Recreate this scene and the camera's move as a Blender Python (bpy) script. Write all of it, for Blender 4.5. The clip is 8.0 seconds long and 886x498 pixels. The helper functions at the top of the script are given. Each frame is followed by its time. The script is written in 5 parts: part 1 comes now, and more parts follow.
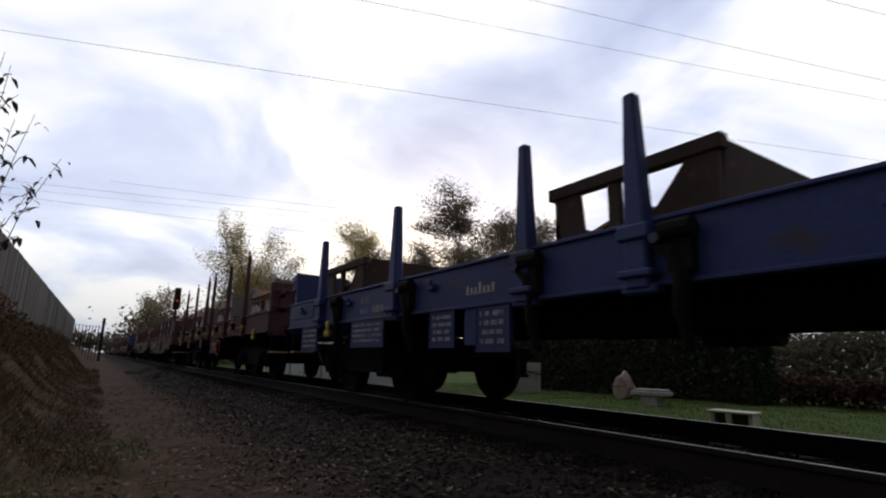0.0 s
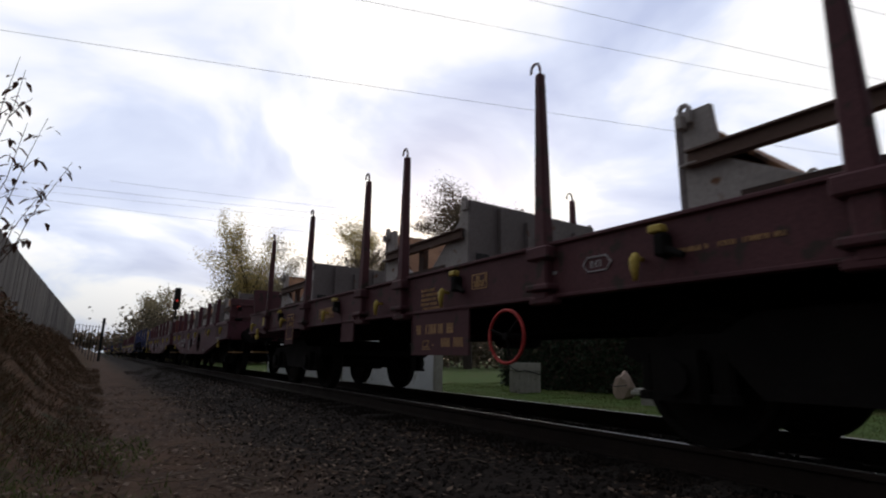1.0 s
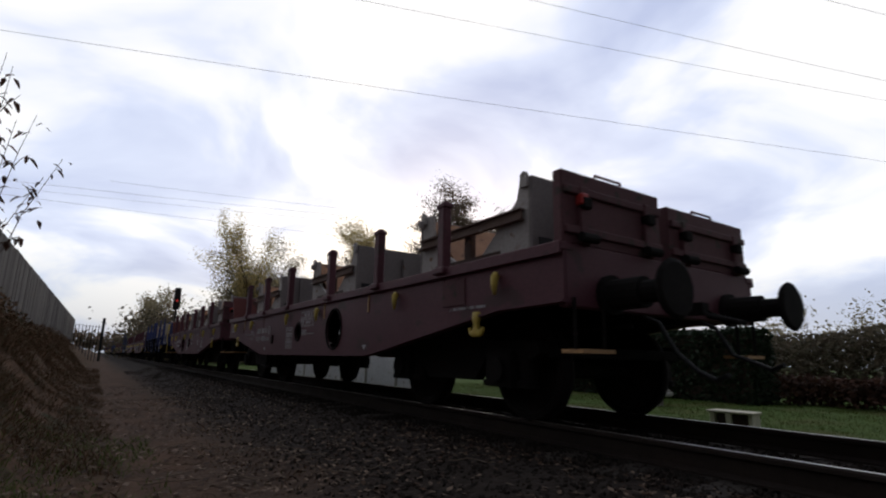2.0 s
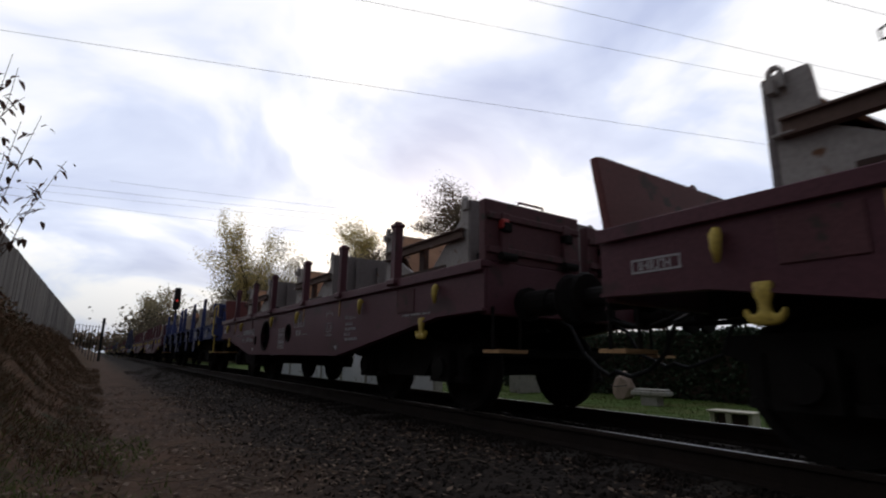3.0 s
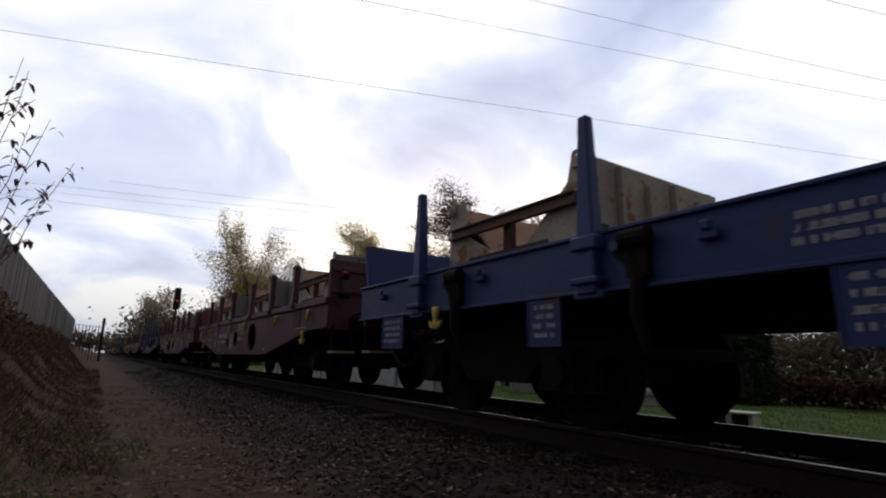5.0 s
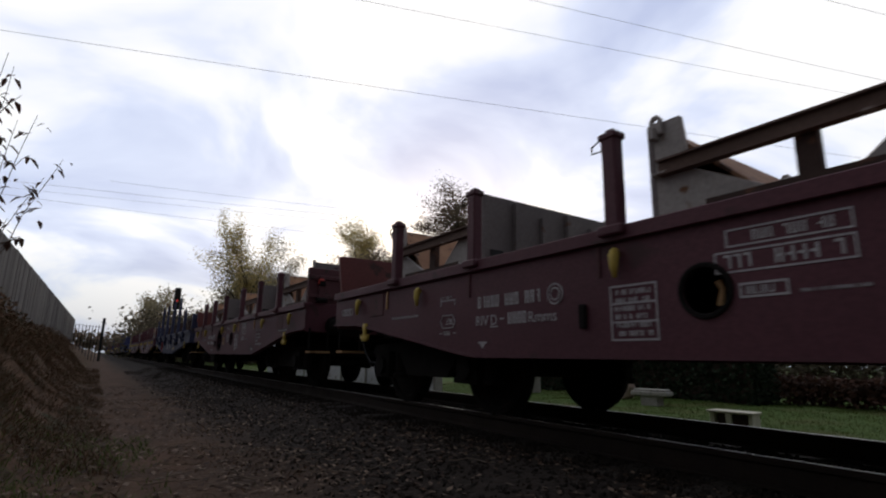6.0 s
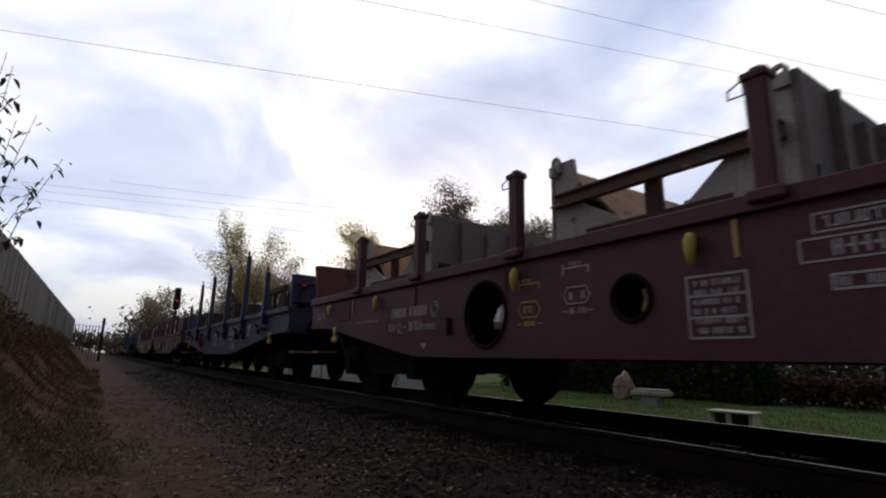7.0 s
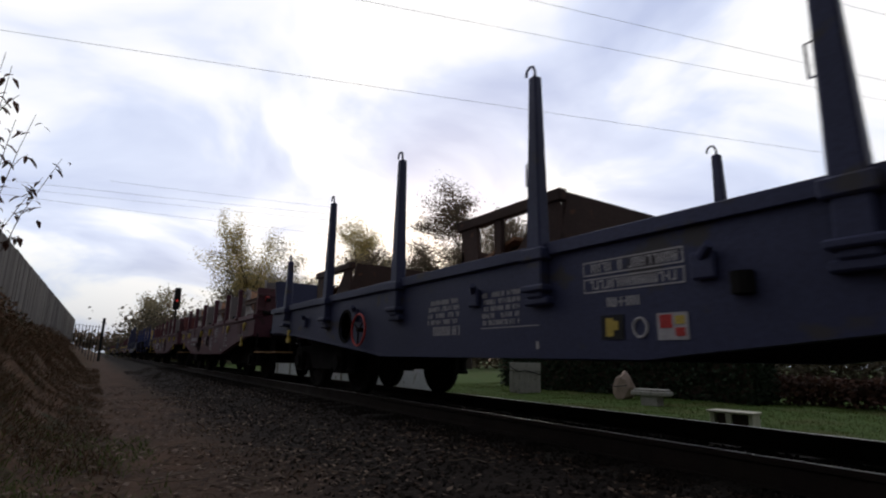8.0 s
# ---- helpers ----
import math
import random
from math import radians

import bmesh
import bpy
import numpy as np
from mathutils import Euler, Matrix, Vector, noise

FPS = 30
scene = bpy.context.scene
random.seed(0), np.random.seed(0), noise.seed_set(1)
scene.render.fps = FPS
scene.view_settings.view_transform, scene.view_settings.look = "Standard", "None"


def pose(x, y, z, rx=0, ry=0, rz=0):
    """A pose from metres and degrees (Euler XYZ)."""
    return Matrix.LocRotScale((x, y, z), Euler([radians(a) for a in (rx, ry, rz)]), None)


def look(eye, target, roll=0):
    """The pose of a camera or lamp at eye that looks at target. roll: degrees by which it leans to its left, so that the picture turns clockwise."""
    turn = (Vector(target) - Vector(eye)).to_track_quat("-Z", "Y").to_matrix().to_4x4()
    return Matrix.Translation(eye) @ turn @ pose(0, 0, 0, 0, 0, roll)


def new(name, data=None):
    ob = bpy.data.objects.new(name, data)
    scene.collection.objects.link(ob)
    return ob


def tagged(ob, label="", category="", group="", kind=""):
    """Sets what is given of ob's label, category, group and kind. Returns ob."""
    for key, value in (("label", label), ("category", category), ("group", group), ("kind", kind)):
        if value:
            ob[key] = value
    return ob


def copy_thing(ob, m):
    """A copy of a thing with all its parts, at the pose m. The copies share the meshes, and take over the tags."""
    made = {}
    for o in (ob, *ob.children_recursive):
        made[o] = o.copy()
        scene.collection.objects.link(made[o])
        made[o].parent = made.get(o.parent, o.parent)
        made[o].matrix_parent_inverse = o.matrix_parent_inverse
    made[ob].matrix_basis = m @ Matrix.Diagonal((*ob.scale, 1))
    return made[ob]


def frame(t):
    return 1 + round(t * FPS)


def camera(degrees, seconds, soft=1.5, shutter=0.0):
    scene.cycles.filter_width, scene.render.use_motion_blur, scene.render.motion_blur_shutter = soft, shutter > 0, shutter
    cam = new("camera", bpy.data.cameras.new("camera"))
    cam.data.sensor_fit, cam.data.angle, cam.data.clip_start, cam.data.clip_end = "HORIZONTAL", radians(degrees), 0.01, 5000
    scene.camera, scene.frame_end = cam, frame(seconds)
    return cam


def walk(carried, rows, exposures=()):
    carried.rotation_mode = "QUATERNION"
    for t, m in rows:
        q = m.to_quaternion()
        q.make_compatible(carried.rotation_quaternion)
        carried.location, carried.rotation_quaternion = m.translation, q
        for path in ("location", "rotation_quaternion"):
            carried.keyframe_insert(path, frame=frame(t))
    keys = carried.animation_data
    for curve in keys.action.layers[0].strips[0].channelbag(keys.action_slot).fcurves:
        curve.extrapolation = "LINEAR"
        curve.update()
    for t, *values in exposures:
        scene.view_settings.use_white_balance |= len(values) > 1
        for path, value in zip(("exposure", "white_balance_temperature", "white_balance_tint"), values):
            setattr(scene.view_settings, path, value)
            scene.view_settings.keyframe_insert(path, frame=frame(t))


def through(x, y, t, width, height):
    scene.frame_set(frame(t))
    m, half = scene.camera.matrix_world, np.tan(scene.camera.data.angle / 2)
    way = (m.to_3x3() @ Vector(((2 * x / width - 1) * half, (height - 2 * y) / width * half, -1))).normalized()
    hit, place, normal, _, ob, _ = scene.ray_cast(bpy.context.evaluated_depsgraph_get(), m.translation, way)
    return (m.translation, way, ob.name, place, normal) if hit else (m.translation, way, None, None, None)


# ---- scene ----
# ---------------------------------------------------------------- camera
cam = camera(81.77, 8.0, soft=2.1, shutter=0.06)
EYE = Vector((-0.0996, -0.2063, 0.5304))
CAM = look(EYE, EYE + Vector((0.53836384, 0.81587575, 0.21097664)), 1.165)
walk(cam, [(0, CAM), (8.0, CAM)])

# ---------------------------------------------------------------- world, sun, exposure
SPEED = 11.85          # metres per second of the train
TRACK_X = 4.10         # centre line of the track; rail heads are at z = 0


def build_world():
    world = bpy.data.worlds.new("overcast_evening")
    world.use_nodes = True
    scene.world = world
    nt = world.node_tree
    nt.nodes.clear()
    out = nt.nodes.new("ShaderNodeOutputWorld")
    bg = nt.nodes.new("ShaderNodeBackground")
    sky = nt.nodes.new("ShaderNodeTexSky")
    sky.sky_type, sky.sun_disc = 'NISHITA', False
    sky.sun_elevation, sky.sun_rotation = radians(11), radians(34)
    sky.air_density, sky.dust_density = 1.2, 2.0
    tc = nt.nodes.new("ShaderNodeTexCoord")
    # the cloud deck lies flat overhead: directions are carried up to a level sheet
    sep = nt.nodes.new("ShaderNodeSeparateXYZ")
    lift = nt.nodes.new("ShaderNodeMath")
    lift.operation = 'ADD'
    lift.inputs[1].default_value = 0.30
    lim = nt.nodes.new("ShaderNodeMath")
    lim.operation = 'MAXIMUM'
    lim.inputs[1].default_value = 0.12
    mp = nt.nodes.new("ShaderNodeVectorMath")
    mp.operation = 'DIVIDE'
    vec = nt.nodes.new("ShaderNodeCombineXYZ")
    n1 = nt.nodes.new("ShaderNodeTexNoise")
    n1.inputs["Scale"].default_value, n1.inputs["Detail"].default_value, n1.inputs["Roughness"].default_value = 1.75, 5.0, 0.48
    n1.inputs["Distortion"].default_value = 0.5
    ramp = nt.nodes.new("ShaderNodeValToRGB")
    el = ramp.color_ramp.elements
    el[0].position, el[0].color = 0.33, (0.50, 0.56, 0.78, 1)
    el[1].position, el[1].color = 0.565, (1.0, 0.985, 0.99, 1)
    e = el.new(0.445)
    e.color = (0.68, 0.74, 0.93, 1)
    e = el.new(0.505)
    e.color = (0.88, 0.90, 0.97, 1)
    # near the horizon the cloud deck thickens into a blue-grey bank
    hor = nt.nodes.new("ShaderNodeMapRange")
    hor.inputs["From Min"].default_value, hor.inputs["From Max"].default_value = -0.02, 0.17
    low = nt.nodes.new("ShaderNodeMix")
    low.data_type = 'RGBA'
    low.inputs["A"].default_value = (0.36, 0.44, 0.56, 1)
    scl = nt.nodes.new("ShaderNodeVectorMath")
    scl.operation = 'SCALE'
    scl.inputs["Scale"].default_value = 0.015
    add = nt.nodes.new("ShaderNodeVectorMath")
    add.operation = 'ADD'
    ln = nt.links.new
    ln(sep.outputs["Z"], lift.inputs[0])
    ln(lift.outputs["Value"], lim.inputs[0])
    for axis in "XYZ":
        ln(lim.outputs["Value"], vec.inputs[axis])
    ln(tc.outputs["Generated"], mp.inputs[0])
    ln(vec.outputs["Vector"], mp.inputs[1])
    ln(mp.outputs["Vector"], n1.inputs["Vector"])
    ln(n1.outputs["Fac"], ramp.inputs["Fac"])
    ln(tc.outputs["Generated"], sep.inputs["Vector"])
    ln(sep.outputs["Z"], hor.inputs["Value"])
    ln(hor.outputs["Result"], low.inputs["Factor"])
    ln(ramp.outputs["Color"], low.inputs["B"])
    ln(sky.outputs["Color"], scl.inputs[0])
    ln(scl.outputs["Vector"], add.inputs[0])
    ln(low.outputs["Result"], add.inputs[1])
    ln(add.outputs["Vector"], bg.inputs["Color"])
    # the sky is brightest round the low hidden sun and dims towards the zenith and behind
    dot = nt.nodes.new("ShaderNodeVectorMath")
    dot.operation = 'DOT_PRODUCT'
    dot.inputs[1].default_value = (0.54, 0.80, 0.25)
    glow = nt.nodes.new("ShaderNodeMapRange")
    glow.interpolation_type = 'SMOOTHSTEP'
    glow.inputs["From Min"].default_value, glow.inputs["From Max"].default_value = -0.25, 0.72
    glow.inputs["To Min"].default_value, glow.inputs["To Max"].default_value = 0.225, 1.0
    ln(tc.outputs["Generated"], dot.inputs[0])
    ln(dot.outputs["Value"], glow.inputs["Value"])
    ln(glow.outputs["Result"], bg.inputs["Strength"])
    ln(bg.outputs["Background"], out.inputs["Surface"])


build_world()
sun = new("sun", bpy.data.lights.new("sun", 'SUN'))
sun.data.energy, sun.data.angle, sun.data.color = 0.35, radians(18), (1.0, 0.93, 0.84)
sun.matrix_world = look((0, 0, 0), (-math.sin(radians(34)), -math.cos(radians(34)), -math.tan(radians(11))))
scene.view_settings.exposure = 0.0


# ---------------------------------------------------------------- materials
def material(name, base, other=None, rough=0.7, metal=0.0, scale=4.0, fine=60.0, mix=0.5, bump=0.15, bump_size=0.01, gloss=0.3,
             wear=None, wear_at=0.62, stretch=(1, 1, 1), rnd=0.0, glow=None):
    """Noise-mixed base colours, a finer grain, patches of wear, relief."""
    m = bpy.data.materials.new(name)
    m.use_nodes = True
    nt = m.node_tree
    b = nt.nodes["Principled BSDF"]
    b.inputs["Roughness"].default_value, b.inputs["Metallic"].default_value = rough, metal
    b.inputs["Specular IOR Level"].default_value = gloss
    tc = nt.nodes.new("ShaderNodeTexCoord")
    mp = nt.nodes.new("ShaderNodeMapping")
    mp.inputs["Scale"].default_value = stretch
    nt.links.new(tc.outputs["Object"], mp.inputs["Vector"])

    def noise_node(s, detail=5.0):
        n = nt.nodes.new("ShaderNodeTexNoise")
        n.inputs["Scale"].default_value, n.inputs["Detail"].default_value = s, detail
        nt.links.new(mp.outputs["Vector"], n.inputs["Vector"])
        return n

    def mixed(fac, a, c):
        x = nt.nodes.new("ShaderNodeMix")
        x.data_type = 'RGBA'
        for sock, val in (("A", a), ("B", c)):
            if isinstance(val, tuple):
                x.inputs[sock].default_value = (*val, 1)
            else:
                nt.links.new(val, x.inputs[sock])
        nt.links.new(fac, x.inputs["Factor"])
        return x.outputs["Result"]

    def ranged(src, lo, hi):
        r = nt.nodes.new("ShaderNodeMapRange")
        r.inputs["From Min"].default_value, r.inputs["From Max"].default_value = lo, hi
        nt.links.new(src, r.inputs["Value"])
        return r.outputs["Result"]

    other = other or tuple(v * 0.6 for v in base)
    big, small = noise_node(scale), noise_node(fine, 3.0)
    col = mixed(ranged(big.outputs["Fac"], 0.5 - mix / 2.5, 0.5 + mix / 2.5), base, other)
    col = mixed(ranged(small.outputs["Fac"], 0.35, 0.9), col, tuple(v * 0.55 for v in base))
    if wear:
        w = noise_node(scale * 2.7, 8.0)
        col = mixed(ranged(w.outputs["Fac"], wear_at, wear_at + 0.06), col, wear)
    if rnd:
        info = nt.nodes.new("ShaderNodeObjectInfo")
        hs = nt.nodes.new("ShaderNodeHueSaturation")
        mm = nt.nodes.new("ShaderNodeMapRange")
        mm.inputs["To Min"].default_value, mm.inputs["To Max"].default_value = 1 - rnd, 1 + rnd
        nt.links.new(info.outputs["Random"], mm.inputs["Value"])
        nt.links.new(mm.outputs["Result"], hs.inputs["Value"])
        nt.links.new(col, hs.inputs["Color"])
        col = hs.outputs["Color"]
    nt.links.new(col, b.inputs["Base Color"])
    rr = nt.nodes.new("ShaderNodeMapRange")
    rr.inputs["To Min"].default_value, rr.inputs["To Max"].default_value = max(0.05, rough - 0.12), min(1, rough + 0.12)
    nt.links.new(big.outputs["Fac"], rr.inputs["Value"])
    nt.links.new(rr.outputs["Result"], b.inputs["Roughness"])
    if bump:
        bp = nt.nodes.new("ShaderNodeBump")
        bp.inputs["Strength"].default_value, bp.inputs["Distance"].default_value = bump, bump_size
        nt.links.new(small.outputs["Fac"], bp.inputs["Height"])
        nt.links.new(bp.outputs["Normal"], b.inputs["Normal"])
    if glow:
        b.inputs["Emission Color"].default_value, b.inputs["Emission Strength"].default_value = (*glow[0], 1), glow[1]
    return m


M = {
    "brown": material("brown_wagon_paint", (0.115, 0.036, 0.049), (0.083, 0.029, 0.040), 0.62, 0, 1.3, 45, 0.6, 0.2, 0.004, wear=(0.060, 0.026, 0.029), wear_at=0.60, stretch=(1, 0.6, 1)),
    "brown_dull": material("dirty_brown_paint", (0.120, 0.045, 0.052), (0.082, 0.037, 0.043), 0.75, 0, 2.5, 60, 0.7, 0.25, 0.004, wear=(0.05, 0.035, 0.03), wear_at=0.58),
    "red": material("red_brown_board_paint", (0.175, 0.050, 0.046), (0.12, 0.038, 0.038), 0.65, 0, 1.6, 45, 0.6, 0.2, 0.004, wear=(0.06, 0.03, 0.025), wear_at=0.6),
    "blue": material("blue_wagon_paint", (0.037, 0.052, 0.175), (0.028, 0.038, 0.12), 0.6, 0, 1.2, 45, 0.6, 0.2, 0.004, wear=(0.045, 0.04, 0.06), wear_at=0.6, stretch=(1, 0.6, 1)),
    "slate": material("slate_blue_paint", (0.046, 0.051, 0.112), (0.034, 0.038, 0.078), 0.6, 0, 1.2, 45, 0.6, 0.2, 0.004, wear=(0.05, 0.045, 0.05), wear_at=0.6, stretch=(1, 0.6, 1)),
    "grey": material("grey_form_steel", (0.44, 0.405, 0.385), (0.30, 0.27, 0.255), 0.75, 0.0, 2.2, 30, 0.7, 0.3, 0.006, wear=(0.17, 0.085, 0.045), wear_at=0.60),
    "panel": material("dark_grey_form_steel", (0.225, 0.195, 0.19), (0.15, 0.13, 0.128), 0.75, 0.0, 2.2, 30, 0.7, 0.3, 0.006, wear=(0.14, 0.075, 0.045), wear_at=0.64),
    "tan": material("tan_form_steel", (0.46, 0.40, 0.33), (0.33, 0.27, 0.21), 0.75, 0.0, 2.0, 30, 0.7, 0.3, 0.006, wear=(0.24, 0.11, 0.05), wear_at=0.57),
    "rust": material("rusty_plate", (0.36, 0.19, 0.10), (0.22, 0.11, 0.065), 0.85, 0, 3.0, 40, 0.7, 0.3, 0.006, wear=(0.09, 0.05, 0.035), wear_at=0.6),
    "beam": material("brown_rusted_beam", (0.15, 0.095, 0.075), (0.10, 0.062, 0.050), 0.8, 0, 3.0, 40, 0.7, 0.3, 0.005, wear=(0.26, 0.22, 0.20), wear_at=0.62),
    "dark_rust": material("dark_rusted_steel", (0.075, 0.042, 0.033), (0.045, 0.030, 0.027), 0.85, 0, 3.0, 40, 0.7, 0.3, 0.006, wear=(0.11, 0.05, 0.03), wear_at=0.63),
    "under": material("grimy_running_gear", (0.016, 0.014, 0.013), (0.010, 0.009, 0.009), 0.9, 0, 4.0, 50, 0.6, 0.3, 0.006, gloss=0.12),
    "wheel": material("wheel_steel", (0.022, 0.019, 0.018), (0.014, 0.012, 0.012), 0.8, 0.1, 5.0, 60, 0.6, 0.2, 0.003, gloss=0.15),
    "black": material("black_rubber", (0.015, 0.015, 0.016), (0.010, 0.010, 0.011), 0.6, 0, 8.0, 60, 0.5, 0.1, 0.002),
    "deck": material("worn_deck_planks", (0.11, 0.085, 0.065), (0.06, 0.048, 0.04), 0.9, 0, 3.0, 50, 0.7, 0.4, 0.006, wear=None, wear_at=0.6, stretch=(1, 6, 1), rnd=0.2),
    "yellow": material("yellow_lever_paint", (0.62, 0.46, 0.09), (0.46, 0.33, 0.07), 0.55, 0, 9.0, 60, 0.5, 0.1, 0.002, wear=(0.2, 0.13, 0.05), wear_at=0.66),
    "ochre": material("ochre_stencil_paint", (0.60, 0.36, 0.17), (0.42, 0.25, 0.12), 0.7, 0, 14.0, 60, 0.7, 0.05, 0.001),
    "white": material("white_stencil_paint", (0.52, 0.50, 0.51), (0.33, 0.31, 0.32), 0.7, 0, 14.0, 70, 0.9, 0.05, 0.001),
    "wheel_red": material("red_handwheel_paint", (0.55, 0.05, 0.045), (0.40, 0.04, 0.035), 0.5, 0, 9.0, 60, 0.5, 0.1, 0.002),
    "galv": material("galvanised_rim", (0.42, 0.42, 0.43), (0.3, 0.3, 0.31), 0.45, 0.7, 7.0, 60, 0.5, 0.1, 0.002),
    "rail": material("rail_rust", (0.030, 0.020, 0.015), (0.020, 0.014, 0.012), 0.8, 0.2, 3.0, 50, 0.6, 0.2, 0.003),
    "railhead": material("polished_rail_head", (0.55, 0.54, 0.53), (0.45, 0.44, 0.43), 0.42, 1.0, 2.0, 40, 0.5, 0.03, 0.001, wear=None, wear_at=0.6, stretch=(6, 0.3, 1)),
    "sleeper": material("old_concrete_sleeper", (0.055, 0.047, 0.041), (0.032, 0.028, 0.025), 0.95, 0, 5.0, 60, 0.6, 0.4, 0.006, gloss=0.1, wear=None, wear_at=0.6, stretch=(1, 1, 1), rnd=0.2),
    "stone": material("dirty_ballast_stone", (0.085, 0.072, 0.064), (0.045, 0.039, 0.036), 0.9, 0, 7.0, 60, 0.8, 0.4, 0.006, wear=(0.13, 0.11, 0.095), wear_at=0.66),
}


# ---------------------------------------------------------------- mesh helpers
def add_box(bm, lo, hi, m=None):
    """An axis-aligned box from corner lo to corner hi, optionally moved by m."""
    v = [bm.verts.new((x, y, z)) for x in (lo[0], hi[0]) for y in (lo[1], hi[1]) for z in (lo[2], hi[2])]
    if m is not None:
        for q in v:
            q.co = m @ q.co
    for f in ((0, 1, 3, 2), (4, 6, 7, 5), (0, 4, 5, 1), (2, 3, 7, 6), (0, 2, 6, 4), (1, 5, 7, 3)):
        bm.faces.new([v[i] for i in f])
    return v


def box(*spans, bevel=0.0):
    """A bmesh of boxes, each (x0, x1, y0, y1, z0, z1)."""
    bm = bmesh.new()
    for s in spans:
        add_box(bm, (s[0], s[2], s[4]), (s[1], s[3], s[5]))
    return bevelled(bm, bevel)


def bevelled(bm, width, segments=1):
    if width:
        bmesh.ops.recalc_face_normals(bm, faces=bm.faces[:])
        sharp = [e for e in bm.edges if len(e.link_faces) == 2 and e.calc_face_angle(0) > 0.6]
        bmesh.ops.bevel(bm, geom=sharp, offset=width, segments=segments, affect='EDGES', clamp_overlap=True, profile=0.5)
    return bm


def add_tube(bm, path, radius, sides=8, closed=False):
    """A round tube along the points of path; radius may be one number or one for each point."""
    path = [Vector(q) for q in path]
    n = len(path)
    rings = []
    side = None
    for i, q in enumerate(path):
        a = path[(i - 1) % n] if closed or i else path[0]
        b = path[(i + 1) % n] if closed or i < n - 1 else path[-1]
        d = (b - a).normalized()
        if side is None:
            side = d.orthogonal().normalized()
        side = (side - d * side.dot(d)).normalized()
        up = d.cross(side)
        r = radius[i] if isinstance(radius, (list, tuple)) else radius
        rings.append([bm.verts.new(q + (side * math.cos(k * math.tau / sides) + up * math.sin(k * math.tau / sides)) * r) for k in range(sides)])
    for i in range(n if closed else n - 1):
        p, q = rings[i], rings[(i + 1) % n]
        for k in range(sides):
            bm.faces.new((p[k], p[(k + 1) % sides], q[(k + 1) % sides], q[k]))
    if not closed:
        bm.faces.new(rings[0][::-1])
        bm.faces.new(rings[-1])
    return bm


def tube(path, radius, sides=8, closed=False):
    return add_tube(bmesh.new(), path, radius, sides, closed)


def plate(profile, x0, x1, holes=(), bevel=0.0):
    """A plate between x0 and x1 whose outline is given in (y, z); holes are circles (y, z, r)."""
    bm = bmesh.new()
    loops = [[(y, z) for y, z in profile]]
    for cy, cz, r in holes:
        loops.append([(cy + r * math.cos(a * math.tau / 24), cz + r * math.sin(a * math.tau / 24)) for a in range(24)])
    edges = []
    for loop in loops:
        v = [bm.verts.new((x0, y, z)) for y, z in loop]
        edges += [bm.edges.new((v[i], v[(i + 1) % len(v)])) for i in range(len(v))]
    bmesh.ops.triangle_fill(bm, use_beauty=True, use_dissolve=False, edges=edges)
    ext = bmesh.ops.extrude_face_region(bm, geom=bm.faces[:])
    for g in ext["geom"]:
        if isinstance(g, bmesh.types.BMVert):
            g.co.x = x1
    bmesh.ops.recalc_face_normals(bm, faces=bm.faces[:])
    return bevelled(bm, bevel)


def cross_plate(profile, y0, y1, holes=(), bevel=0.0):
    """The same with the outline in (x, z), between y0 and y1."""
    bm = plate(profile, y0, y1, holes, bevel)
    for v in bm.verts:
        v.co = Vector((v.co.y, v.co.x, v.co.z))
    bmesh.ops.recalc_face_normals(bm, faces=bm.faces[:])
    return bm


def mesh_of(bm, name, mat, smooth=False):
    me = bpy.data.meshes.new(name)
    bmesh.ops.recalc_face_normals(bm, faces=bm.faces[:])
    bm.to_mesh(me)
    bm.free()
    me.materials.append(M[mat] if isinstance(mat, str) else mat)
    if smooth:
        for p in me.polygons:
            p.use_smooth = True
    return me


def part(name, bm, mat, parent, label="", smooth=False, at=None):
    ob = new(name, mesh_of(bm, name, mat, smooth))
    ob.parent = parent
    if at is not None:
        ob.matrix_basis = at
    return tagged(ob, label)


def thing(name, label, category, group="", kind="", at=None):
    ob = new(name)
    ob.empty_display_size = 0.2
    if at is not None:
        ob.matrix_basis = at
    return tagged(ob, label, category, group, kind)


def solid(name, bm, mat, label, category, group="", kind="", smooth=False, at=None):
    ob = new(name, mesh_of(bm, name, mat, smooth))
    if at is not None:
        ob.matrix_basis = at
    return tagged(ob, label, category, group, kind)


# ---------------------------------------------------------------- the ground
def smooth_step(a, b, v):
    f = min(1, max(0, (v - a) / (b - a)))
    return f * f * (3 - 2 * f)


def ground_z(x, y):
    n = noise.noise(Vector((x * 0.35, y * 0.25, 0.3)))
    f = noise.noise(Vector((x * 1.9, y * 1.7, 4.3)))
    bank = 1.62 * smooth_step(-0.15, -2.3, x) + 0.20 * n * smooth_step(-0.2, -1.5, x) + 0.10 * f * smooth_step(0.1, -0.8, x)
    shoulder = 0.17 * smooth_step(1.5, 2.55, x)
    far = -0.17 * smooth_step(5.7, 6.2, x) + 0.06 * smooth_step(6.2, 8.2, x) + 0.06 * smooth_step(8.0, 13, x)
    z = -0.37 + bank + shoulder + far
    if x < 2.4 or x > 5.8:
        z += 0.035 * f + 0.05 * n
    return z


